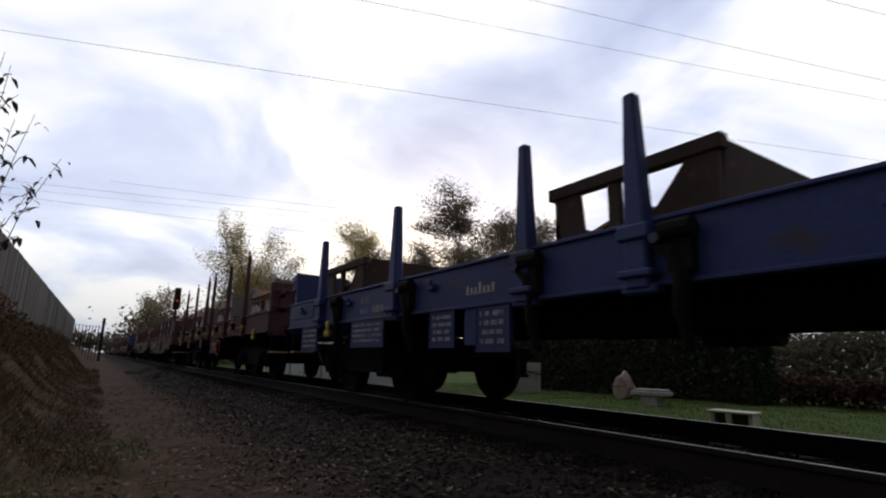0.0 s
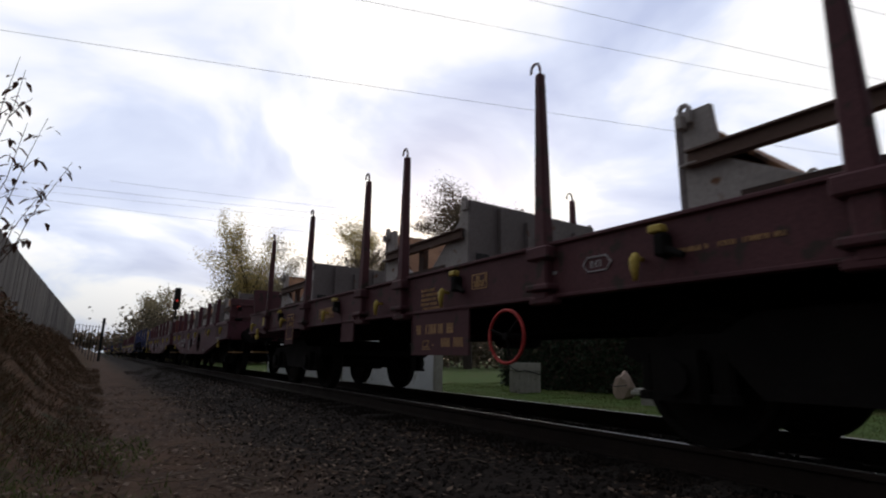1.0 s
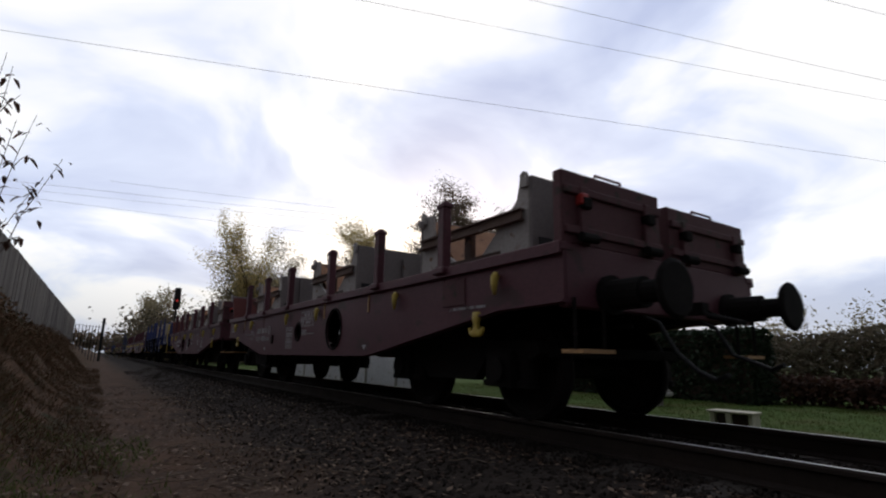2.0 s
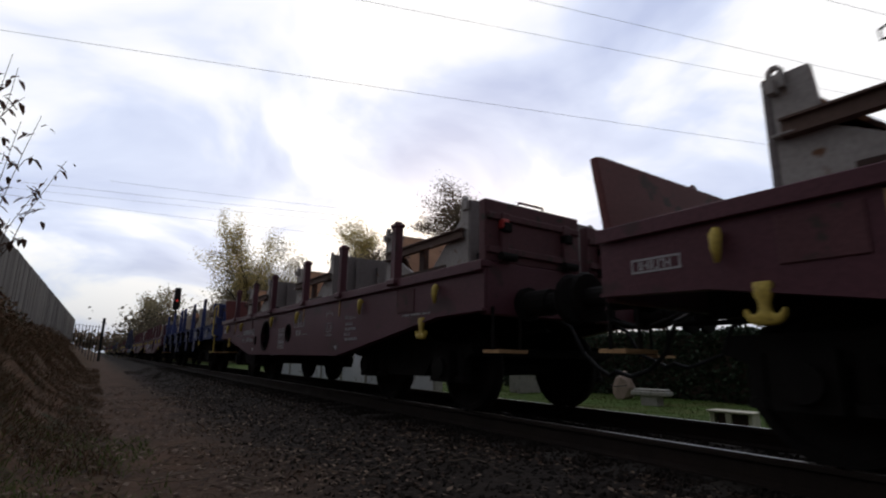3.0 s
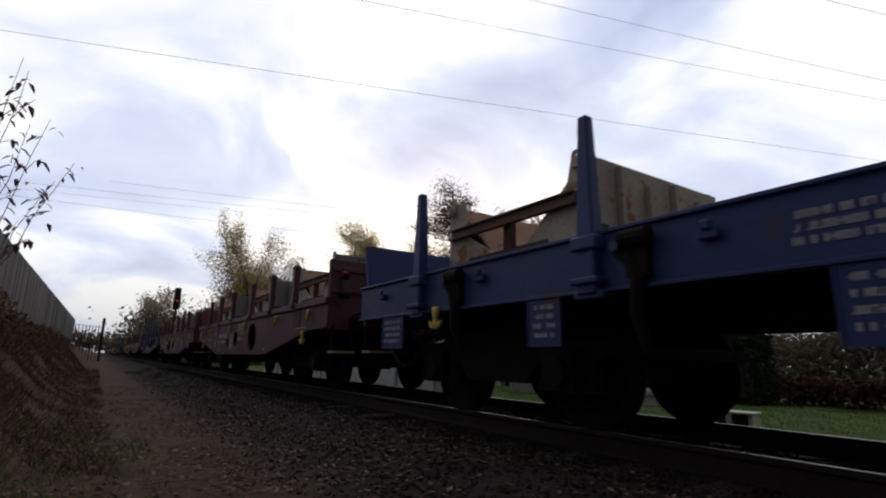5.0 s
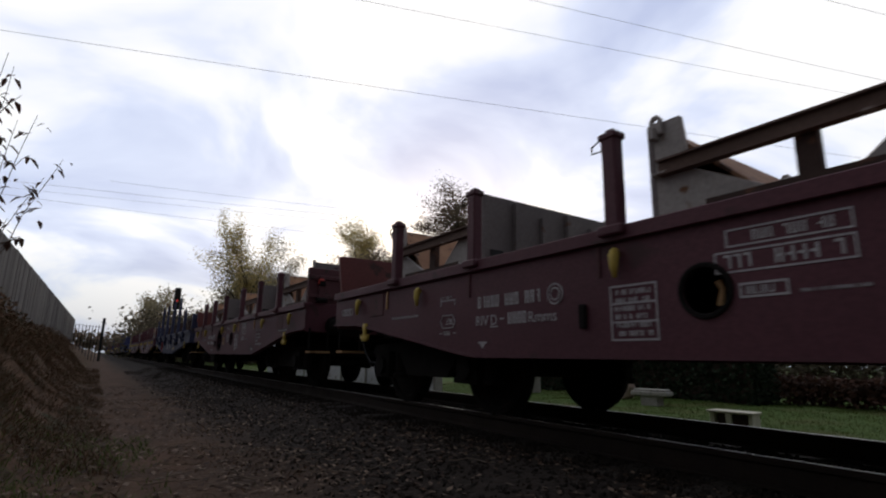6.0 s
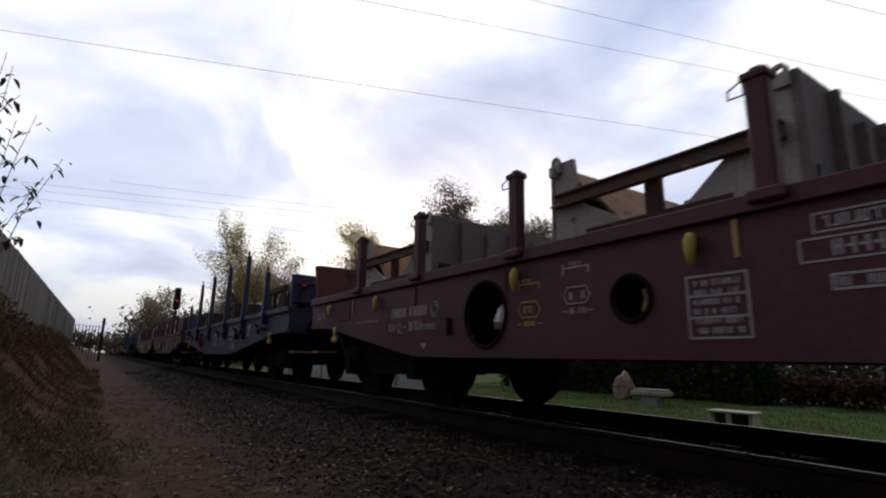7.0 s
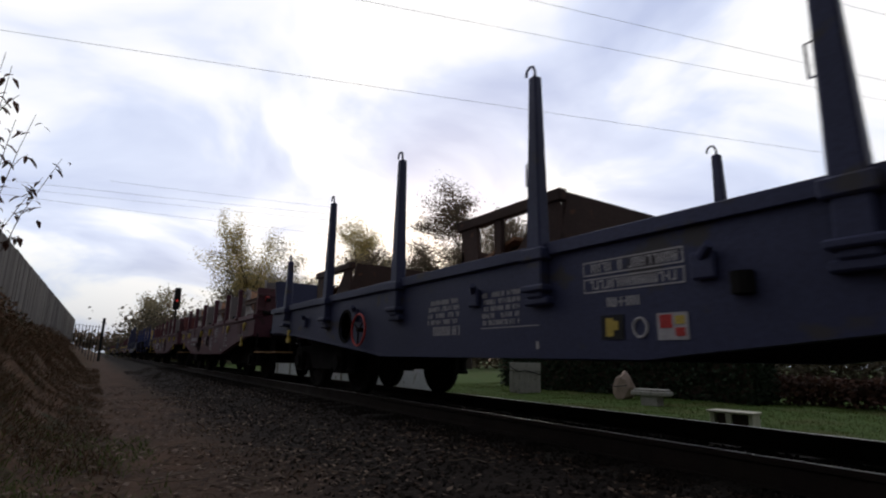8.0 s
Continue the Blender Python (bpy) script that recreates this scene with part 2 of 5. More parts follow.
def grid_axis(lo, hi, near_lo, near_hi, step):
    out, v = [], near_lo
    while v < near_hi:
        out.append(v)
        v += step
    s = step
    while v < hi:
        out.append(v)
        s *= 1.3
        v += s
    out.append(hi)
    v, s = near_lo, step
    while v > lo:
        s *= 1.3
        v -= s
        out.insert(0, max(v, lo))
    return out


def build_ground():
    xs = grid_axis(-1500, 1500, -3.0, 8.5, 0.11)
    ys = grid_axis(-800, 3000, -0.5, 16, 0.14)
    verts = [(x, y, ground_z(x, y)) for x in xs for y in ys]
    w = len(ys)
    faces = [(i * w + j, i * w + w + j, i * w + w + j + 1, i * w + j + 1) for i in range(len(xs) - 1) for j in range(w - 1)]
    me = bpy.data.meshes.new("ground")
    me.from_pydata(verts, [], faces)
    for p in me.polygons:
        p.use_smooth = True
    ob = new("ground", me)
    # soil, dry grass, ballast dust and lawn blended by the plan
    m = bpy.data.materials.new("trackside_ground")
    m.use_nodes = True
    nt = m.node_tree
    b = nt.nodes["Principled BSDF"]
    b.inputs["Roughness"].default_value, b.inputs["Specular IOR Level"].default_value = 0.95, 0.1
    geo = nt.nodes.new("ShaderNodeNewGeometry")
    sep = nt.nodes.new("ShaderNodeSeparateXYZ")
    nt.links.new(geo.outputs["Position"], sep.inputs["Vector"])

    def noise_node(s, d=5.0):
        n = nt.nodes.new("ShaderNodeTexNoise")
        n.inputs["Scale"].default_value, n.inputs["Detail"].default_value = s, d
        nt.links.new(geo.outputs["Position"], n.inputs["Vector"])
        return n.outputs["Fac"]

    def ranged(src, lo, hi):
        r = nt.nodes.new("ShaderNodeMapRange")
        r.inputs["From Min"].default_value, r.inputs["From Max"].default_value = lo, hi
        nt.links.new(src, r.inputs["Value"])
        return r.outputs["Result"]

    def mixed(fac, a, c):
        x = nt.nodes.new("ShaderNodeMix")
        x.data_type = 'RGBA'
        for sock, val in (("A", a), ("B", c)):
            if isinstance(val, tuple):
                x.inputs[sock].default_value = (*val, 1)
            else:
                nt.links.new(val, x.inputs[sock])
        nt.links.new(fac, x.inputs["Factor"])
        return x.outputs["Result"]

    def wobble(amount):
        a = nt.nodes.new("ShaderNodeMath")
        a.operation = 'MULTIPLY_ADD'
        nt.links.new(noise_node(1.3), a.inputs[0])
        a.inputs[1].default_value = amount
        nt.links.new(sep.outputs["X"], a.inputs[2])
        return a.outputs["Value"]

    x = wobble(1.2)
    soil = mixed(ranged(noise_node(3.0), 0.35, 0.65), (0.098, 0.058, 0.039), (0.058, 0.037, 0.027))
    soil = mixed(ranged(noise_node(26.0), 0.45, 0.75), soil, (0.115, 0.074, 0.050))
    dry = mixed(ranged(noise_node(5.0), 0.35, 0.65), (0.105, 0.060, 0.036), (0.060, 0.038, 0.024))
    dry = mixed(ranged(noise_node(2.1), 0.55, 0.68), dry, (0.036, 0.042, 0.019))
    stone = mixed(ranged(noise_node(11.0), 0.35, 0.7), (0.024, 0.019, 0.016), (0.040, 0.031, 0.026))
    lawn = mixed(ranged(noise_node(6.0), 0.35, 0.65), (0.050, 0.090, 0.020), (0.074, 0.105, 0.028))
    lawn = mixed(ranged(noise_node(0.9), 0.52, 0.7), lawn, (0.085, 0.085, 0.032))
    col = mixed(ranged(x, 0.9, 0.1), soil, dry)
    col = mixed(ranged(x, 1.2, 2.3), col, stone)
    col = mixed(ranged(x, 6.3, 6.9), col, lawn)
    nt.links.new(col, b.inputs["Base Color"])
    bp = nt.nodes.new("ShaderNodeBump")
    bp.inputs["Strength"].default_value, bp.inputs["Distance"].default_value = 0.7, 0.03
    nt.links.new(noise_node(24.0, 6.0), bp.inputs["Height"])
    nt.links.new(bp.outputs["Normal"], b.inputs["Normal"])
    me.materials.append(m)
    tagged(ob, "trackside ground of dark soil, dry grass bank and lawn", "ground", kind="structure")


build_ground()


def build_track():
    head = []
    for side, nm in ((-1, "near"), (1, "far")):
        x = TRACK_X + side * 0.7535
        half = [(0.065, -0.172), (0.065, -0.158), (0.010, -0.140), (0.009, -0.045), (0.034, -0.036), (0.034, -0.012), (0.026, -0.003)]
        rail = solid("rail", cross_plate([(x + a, z) for a, z in half] + [(x - a, z) for a, z in half[::-1]], -40, 400), "rail",
                     "rusty steel rail with a polished running surface", "rail", "rails of the track", "structure")
        part("running_surface", box((x - 0.014, x + 0.014, -40, 400, -0.006, 0.0)), "railhead", rail, "polished rail head")
    me = mesh_of(box((-1.3, 1.3, -0.13, 0.13, -0.36, -0.175), bevel=0.02), "sleeper", "sleeper")
    track = thing("sleepers", "old concrete sleepers bedded in dirty ballast", "sleepers", kind="structure")
    for i in range(130):
        s = new("sleeper", me)
        s.parent = track
        s.matrix_basis = pose(TRACK_X + random.uniform(-0.02, 0.02), -4 + i * 0.62, random.uniform(-0.012, 0.0), 0, 0, random.uniform(-0.7, 0.7))


build_track()


# ---------------------------------------------------------------- the wagons
# A wagon's own space: y runs back from its front end, x across from the track's centre, z up from the rail head.
HALF = 1.42


def wheelset():
    bm = bmesh.new()
    for s in (-1, 1):
        prof = [(0.66, 0.47), (0.69, 0.485), (0.70, 0.458), (0.79, 0.45), (0.80, 0.40), (0.76, 0.37), (0.75, 0.16), (0.80, 0.12), (0.80, 0.07)]
        inner = [(0.665, 0.40), (0.70, 0.37), (0.715, 0.16), (0.66, 0.12), (0.66, 0.07)]
        for line in (prof, inner):
            rings = [[bm.verts.new((s * x, r * math.cos(a * math.tau / 28), r * math.sin(a * math.tau / 28))) for a in range(28)] for x, r in line]
            for p, q in zip(rings, rings[1:]):
                for k in range(28):
                    bm.faces.new((p[k], p[(k + 1) % 28], q[(k + 1) % 28], q[k]))
    add_tube(bm, [(-1.02, 0, 0), (-0.8, 0, 0), (0.8, 0, 0), (1.02, 0, 0)], [0.06, 0.085, 0.085, 0.06], 12)
    return bm


WHEELSET = None
WHEEL_RADIUS = 0.45
ALL_WHEELSETS = []
AXLE = 0.90           # half of a bogie's wheelbase


def bogie(parent, y):
    """Two cast side frames, bolster, springs, axle boxes, brake blocks and two wheelsets."""
    global WHEELSET
    ob = part("bogie", box((-1.0, 1.0, -0.20, 0.20, 0.46, 0.86), bevel=0.02), "under", parent, "grimy two-axle bogie", at=pose(0, y, 0))
    for s in (-1, 1):
        x0, x1 = s * 0.93, s * 1.05
        prof = [(-1.35, 0.60), (-1.30, 0.70), (-0.62, 0.72), (-0.42, 0.84), (0.42, 0.84), (0.62, 0.72), (1.30, 0.70), (1.35, 0.60), (1.18, 0.52),
                (0.60, 0.55), (0.42, 0.34), (-0.42, 0.34), (-0.60, 0.55), (-1.18, 0.52)]
        part("side_frame", plate(prof, x0, x1), "under", ob)
        for a in (-AXLE, AXLE):
            bm = box((s * 0.95, s * 1.14, a - 0.16, a + 0.16, 0.30, 0.62))
            add_tube(bm, [(s * 1.12, a, 0.45), (s * 1.19, a, 0.45)], 0.11, 12)
            part("axle_box", bm, "under", ob)
            for d in (-0.24, 0.24):
                part("spring", tube([(s * 1.0, a + d, 0.30), (s * 1.0, a + d, 0.35), (s * 1.0, a + d, 0.36), (s * 1.0, a + d, 0.60)], [0.10, 0.10, 0.075, 0.075], 10), "under", ob)
    for d in (-1.30, 1.30):
        part("end_beam", box((-0.95, 0.95, d - 0.05, d + 0.05, 0.56, 0.66), bevel=0.01), "under", ob)
    if WHEELSET is None:
        WHEELSET = mesh_of(wheelset(), "wheelset", "wheel")
    for a in (-AXLE, AXLE):
        w = new("wheelset", WHEELSET)
        w.parent = ob
        w.matrix_basis = pose(0, a, 0.45)
    return ob


def buffers_and_coupling(parent, length, mat):
    for y, d in ((0.0, -1), (length, 1)):
        for s in (-1, 1):
            bm = bmesh.new()
            x, z = s * 0.875, 1.05
            add_tube(bm, [(x, y, z), (x, y + d * 0.05, z), (x, y + d * 0.05, z), (x, y + d * 0.33, z)], [0.16, 0.16, 0.12, 0.12], 14)
            add_tube(bm, [(x, y + d * 0.33, z), (x, y + d * 0.54, z)], 0.085, 12)
            add_tube(bm, [(x, y + d * 0.54, z), (x, y + d * 0.57, z), (x, y + d * 0.59, z)], [0.20, 0.22, 0.19], 18)
            part("buffer", bm, "under", parent, "greasy round-headed buffer")
        bm = bmesh.new()
        add_box(bm, (-0.05, min(y, y + d * 0.28), 0.94), (0.05, max(y, y + d * 0.28), 1.04))
        add_tube(bm, [(0, y + d * 0.22, 1.0), (0.07, y + d * 0.34, 0.92), (0.05, y + d * 0.56, 0.86), (-0.05, y + d * 0.56, 0.86), (-0.07, y + d * 0.34, 0.92)], 0.022, 7, True)
        part("coupling", bm, "under", parent, "screw coupling with a hook")
        for k, x in enumerate((-0.40, 0.45)):
            low = 0.42 + 0.08 * k
            bm = tube([(x, y - d * 0.05, 0.92), (x, y + d * 0.10, 0.86), (x + 0.03, y + d * 0.22, 0.62), (x + 0.04, y + d * 0.38, low + 0.06),
                       (x, y + d * 0.54, low), (x - 0.05, y + d * 0.66, low + 0.04)], 0.020, 7)
            part("brake_hose", bm, "black", parent, "sagging black brake hose")
        for s in (-1, 1):
            x = s * 1.30
            for q in (x, x - s * 0.32):
                part("step_hanger", tube([(q, y + d * 0.02, 1.0), (q, y + d * 0.02, 0.62)], 0.016, 6), "under", parent)
            part("foot_step", box((min(x, x - s * 0.34), max(x, x - s * 0.34), y - 0.10, y + 0.12, 0.595, 0.625)), "ochre", parent, "scuffed shunter's foot step")


def stencil(parent, rects, mat="white", x=-1.0, label="white stencilled lettering"):
    """Flat painted strokes on the side plate, each (y0, y1, z0, z1), as one thin layer."""
    tagged(part("stencil", box(*[(x - 0.004, x + 0.001, a, b, c, d) for a, b, c, d in rects]), mat, parent, label), kind="stuff")


def line_block(y0, y1, z0, z1, rows, rng, fill=0.55, gap=0.03):
    """Broken bars in rows, in the size of lettering that cannot be read."""
    out = []
    h = (z1 - z0) / rows
    for r in range(rows):
        y, lo, hi = y0 + rng.uniform(0, 0.05), z0 + r * h + h * (1 - fill) / 2, z0 + r * h + h * (1 + fill) / 2
        cw = (hi - lo) * 0.52
        t = cw * 0.34
        while y < y1 - cw:
            if rng.random() < 0.16:
                y += cw * 1.3
                continue
            kind = rng.random()
            out.append((y, y + t, lo, hi))
            if kind < 0.55:
                out.append((y + cw - t, y + cw, lo, hi))
            if kind > 0.2:
                z = rng.choice((lo, (lo + hi - t) / 2, hi - t))
                out.append((y + t, y + cw - (t if kind < 0.55 else 0), z, z + t))
            y += cw * 1.32
    return out


def glyph_bars(y0, z0, h, count, rng, pitch=0.62):
    """Each character as a few plain strokes of its size."""
    out, w, t = [], h * 0.45, h * 0.15
    for i in range(count):
        y = y0 + i * h * pitch
        if rng.random() < 0.14:
            continue
        out.append((y, y + t, z0, z0 + h))
        if rng.random() < 0.8:
            out.append((y + w - t, y + w, z0, z0 + h))
        for k in rng.sample((0, 0.43, 0.86), 2):
            out.append((y + t, y + w - t, z0 + h * k, z0 + h * k + t))
    return out


def frame_rects(y0, y1, z0, z1, t=0.012, bars=0):
    r = [(y0, y1, z0, z0 + t), (y0, y1, z1 - t, z1), (y0, y0 + t, z0 + t, z1 - t), (y1 - t, y1, z0 + t, z1 - t)]
    for i in range(bars):
        z = z0 + (z1 - z0) * (i + 1) / (bars + 1)
        r.append((y0 + t, y1 - t, z - t / 2, z + t / 2))
    return r


def lettering(parent, words, y, z, size, mat="white", x=-1.0):
    """Readable words, reading along the near side (they run from the rear to the front)."""
    cu = bpy.data.curves.new("lettering", 'FONT')
    cu.body, cu.size, cu.extrude = words, size, 0.0015
    tmp = new("lettering", cu)
    dg = bpy.context.evaluated_depsgraph_get()
    me = bpy.data.meshes.new_from_object(tmp.evaluated_get(dg))
    bpy.data.objects.remove(tmp)
    me.materials.clear()
    me.materials.append(M[mat])
    ob = new("lettering", me)
    ob.parent = parent
    ob.matrix_basis = Matrix.Translation((x - 0.003, y, z)) @ Matrix(((0, 0, -1, 0), (-1, 0, 0, 0), (0, 1, 0, 0), (0, 0, 0, 1)))
    return tagged(ob, "painted capital letters")


def lever(parent, y, z, x=-1.45, s=1.0, mat="yellow"):
    """A rope eye lever: a drop-shaped yellow grip on a pivot."""
    bm = bmesh.new()
    add_tube(bm, [(x, y, z + 0.09 * s), (x - 0.015, y, z + 0.05 * s), (x - 0.02, y, z - 0.02 * s), (x - 0.015, y, z - 0.10 * s)],
             [0.025 * s, 0.036 * s, 0.030 * s, 0.014 * s], 8)
    add_tube(bm, [(x + 0.10, y, z + 0.06 * s), (x - 0.01, y, z + 0.06 * s)], 0.016 * s, 8)
    part("lever", bm, mat, parent, "chipped yellow lever grip", True)


def tow_hook(parent, y, z, x=-1.38):
    """A yellow anchor-shaped tow hook under the sill."""
    half = [(0.045, 0.185), (0.045, 0.12), (0.026, 0.075), (0.028, 0.03), (0.055, 0.012), (0.078, 0.028), (0.088, 0.052), (0.10, 0.045), (0.098, 0.012), (0.080, -0.022), (0.045, -0.038)]
    bm = plate([(y + a, z + b) for a, b in half] + [(y - a, z + b) for a, b in half[::-1]], x - 0.030, x + 0.012, bevel=0.009)
    part("tow_hook", bm, "yellow", parent, "worn yellow anchor-shaped tow hook", True)


def end_wall_tall(parent, y, d, mat):
    """Two hinged flaps of unlike height with ribs, bolts and grab handles, standing on the end sill. d: the way it faces."""
    for k, (x0, x1, z1) in enumerate(((-1.36, -0.10, 2.02), (0.02, 1.36, 1.96))):
        bm = box((x0, x1, y - 0.05, y + 0.05, 1.42, z1), bevel=0.012)
        flap = part("end_flap", bm, mat, parent, "hinged steel end flap")
        for x in (x0 + 0.22, x1 - 0.22):
            part("rib", box((x - 0.05, x + 0.05, y + d * 0.05 - 0.04, y + d * 0.05 + 0.04, 1.42, z1 - 0.12), bevel=0.01), mat, flap)
        for z in (1.53, z1 - 0.165):
            part("rib", box((x0 + 0.02, x1 - 0.02, y + d * 0.05 - 0.03, y + d * 0.05 + 0.03, z - 0.03, z + 0.035), bevel=0.008), mat, flap)
        c = (x0 + x1) / 2
        part("grab_handle", tube([(c - 0.18, y, z1), (c - 0.17, y, z1 + 0.045), (c + 0.15, y, z1 + 0.045), (c + 0.17, y, z1)], 0.012, 6), mat, flap)
        for x in (x0 + 0.22, x1 - 0.22):
            part("hinge", tube([(x - 0.09, y + d * 0.12, 1.47), (x + 0.09, y + d * 0.12, 1.47)], 0.04, 10), "under", flap)
            part("latch", box((x - 0.05, x + 0.05, min(y, y + d * 0.13), max(y, y + d * 0.13), z1 - 0.31, z1 - 0.22), bevel=0.01), "under", flap)
    part("tail_lamp_bracket", box((-1.20, -1.12, min(y, y + d * 0.12), max(y, y + d * 0.12), 1.74, 1.83), bevel=0.01), "wheel_red", parent, "red lamp bracket")


def end_wall_plain(parent, y, mat):
    """One plain flap with a rolled top edge and eyes."""
    bm = cross_plate([(-1.33, 1.42), (1.36, 1.42), (1.36, 1.98), (1.2, 2.0), (-1.30, 2.0), (-1.38, 1.985)], y - 0.035, y + 0.035, bevel=0.008)
    for v in bm.verts:
        v.co.y += 0.10 * (v.co.z - 1.42)
    flap = part("end_flap", bm, mat, parent, "plain steel end flap")
    for x in (-0.9, -0.3, 0.3, 0.9):
        part("rib", box((x - 0.03, x + 0.03, y + 0.03, y + 0.07, 1.42, 1.95)), mat, flap)
    for x in (-0.1, 0.9):
        part("eye", tube([(x + 0.05 * math.cos(a), y + 0.055, 1.985 + 0.05 * math.sin(a)) for a in [k * math.tau / 10 for k in range(10)]], 0.012, 6, True), mat, flap)


def short_stake(parent, y, side, mat):
    """A thick swivelling stake with a cap and a wire loop."""
    x = side * (HALF - 0.03)
    bm = box((x - 0.05, x + 0.05, y - 0.06, y + 0.06, 1.40, 2.06), bevel=0.014)
    ob = part("stake", bm, mat, parent, "short thick steel stake")
    part("stake_cap", box((x - 0.06, x + 0.06, y - 0.075, y + 0.075, 2.05, 2.10), (x - 0.04, x + 0.04, y - 0.045, y + 0.03, 2.10, 2.125), bevel=0.01), mat, ob)
    part("wire_loop", tube([(x - 0.02, y + 0.07, 2.08), (x - 0.03, y + 0.15, 2.04), (x - 0.03, y + 0.15, 1.99), (x - 0.02, y + 0.07, 1.99)], 0.007, 5, True), "under", ob)
    part("stake_socket", box((x - 0.08, x + 0.06, y - 0.10, y + 0.10, 1.36, 1.43), bevel=0.012), mat, ob)


def tall_stake(parent, y, side, mat, top, hook, base=0.98, clip=False, slim=False):
    """A tall tapered stake in a pocket on the sill, with a bent hook on its tip."""
    x = side * (HALF - 0.01)
    bm = bmesh.new()
    k = 0.72 if slim else 0.88
    rows = ((base, 0.095 * k, 0.075 * k), (1.36, 0.09 * k, 0.07 * k), (top, 0.050 * k, 0.048 * k))
    rings = []
    for z, wy, wx in rows:
        rings.append([bm.verts.new((x + a * wx, y + b * wy, z)) for a, b in ((-1, -1), (1, -1), (1, 1), (-1, 1))])
    for p, q in zip(rings, rings[1:]):
        for k in range(4):
            bm.faces.new((p[k], p[(k + 1) % 4], q[(k + 1) % 4], q[k]))
    bm.faces.new(rings[0][::-1])
    bm.faces.new(rings[-1])
    ob = part("stake", bevelled(bm, 0.014), mat, parent, "tall tapered steel stake")
    for z0, z1, w, d in ((1.05, 1.10, 0.125, 0.095), (1.29, 1.39, 0.118, 0.088), (0.95, 1.01, 0.13, 0.05)):
        if z0 > base - 0.13:
            part("stake_pocket", box((x - d, x + 0.06, y - w, y + w, z0, z1), bevel=0.012), mat, ob)
    if hook:
        part("hook", tube([(x, y, top - 0.03), (x, y, top + 0.06), (x, y + 0.02, top + 0.11), (x, y + 0.06, top + 0.125), (x, y + 0.10, top + 0.10), (x, y + 0.105, top + 0.05)],
                          0.012, 6), mat, ob)
    if clip:
        part("clip_loop", tube([(x - 0.02, y + 0.06, 2.12), (x - 0.02, y + 0.10, 2.12), (x - 0.02, y + 0.10, 1.93), (x - 0.02, y + 0.06, 1.93)], 0.008, 5), mat, ob)


def planks(parent, length):
    me = mesh_of(box((-1.34, 1.34, -0.105, 0.105, 1.31, 1.36), bevel=0.006), "deck_plank", "deck")
    n = int((length - 0.2) / 0.22)
    for i in range(n):
        ob = new("deck_plank", me)
        ob.parent = parent
        ob.matrix_basis = pose(random.uniform(-0.01, 0.01), 0.2 + i * 0.22, random.uniform(-0.004, 0.004))


def underframe(parent, length, low, side_mat):
    for x in (-0.20, 0.20):
        part("centre_sill", box((x - 0.06, x + 0.06, 0.1, length - 0.1, 0.88, 1.28)), "under", parent)
    me = mesh_of(box((-1.30, 1.30, -0.05, 0.05, 1.08, 1.30)), "cross_member", "under")
    k = 1.0
    while k < length - 0.5:
        ob = new("cross_member", me)
        ob.parent = parent
        ob.matrix_basis = pose(0, k, 0)
        k += 1.15
    c = length / 2
    part("brake_cylinder", tube([(0.45, c - 0.5, 0.86), (0.45, c + 0.1, 0.86)], 0.17, 14), "under", parent)
    part("air_reservoir", tube([(-0.55, c - 0.3, 0.90), (-0.55, c - 0.22, 0.90), (-0.55, c + 0.5, 0.90), (-0.55, c + 0.58, 0.90)], [0.08, 0.18, 0.18, 0.08], 14), "under", parent, smooth=True)
    part("brake_pipe", tube([(-0.6, 0.0, 0.82), (-0.6, length, 0.82)], 0.018, 6), "under", parent)
    for s in (-1, 1):
        part("headstock", box((-1.36, 1.36, *((0.0, 0.09) if s < 0 else (length - 0.09, length)), 0.93, 1.42), bevel=0.012), side_mat, parent)


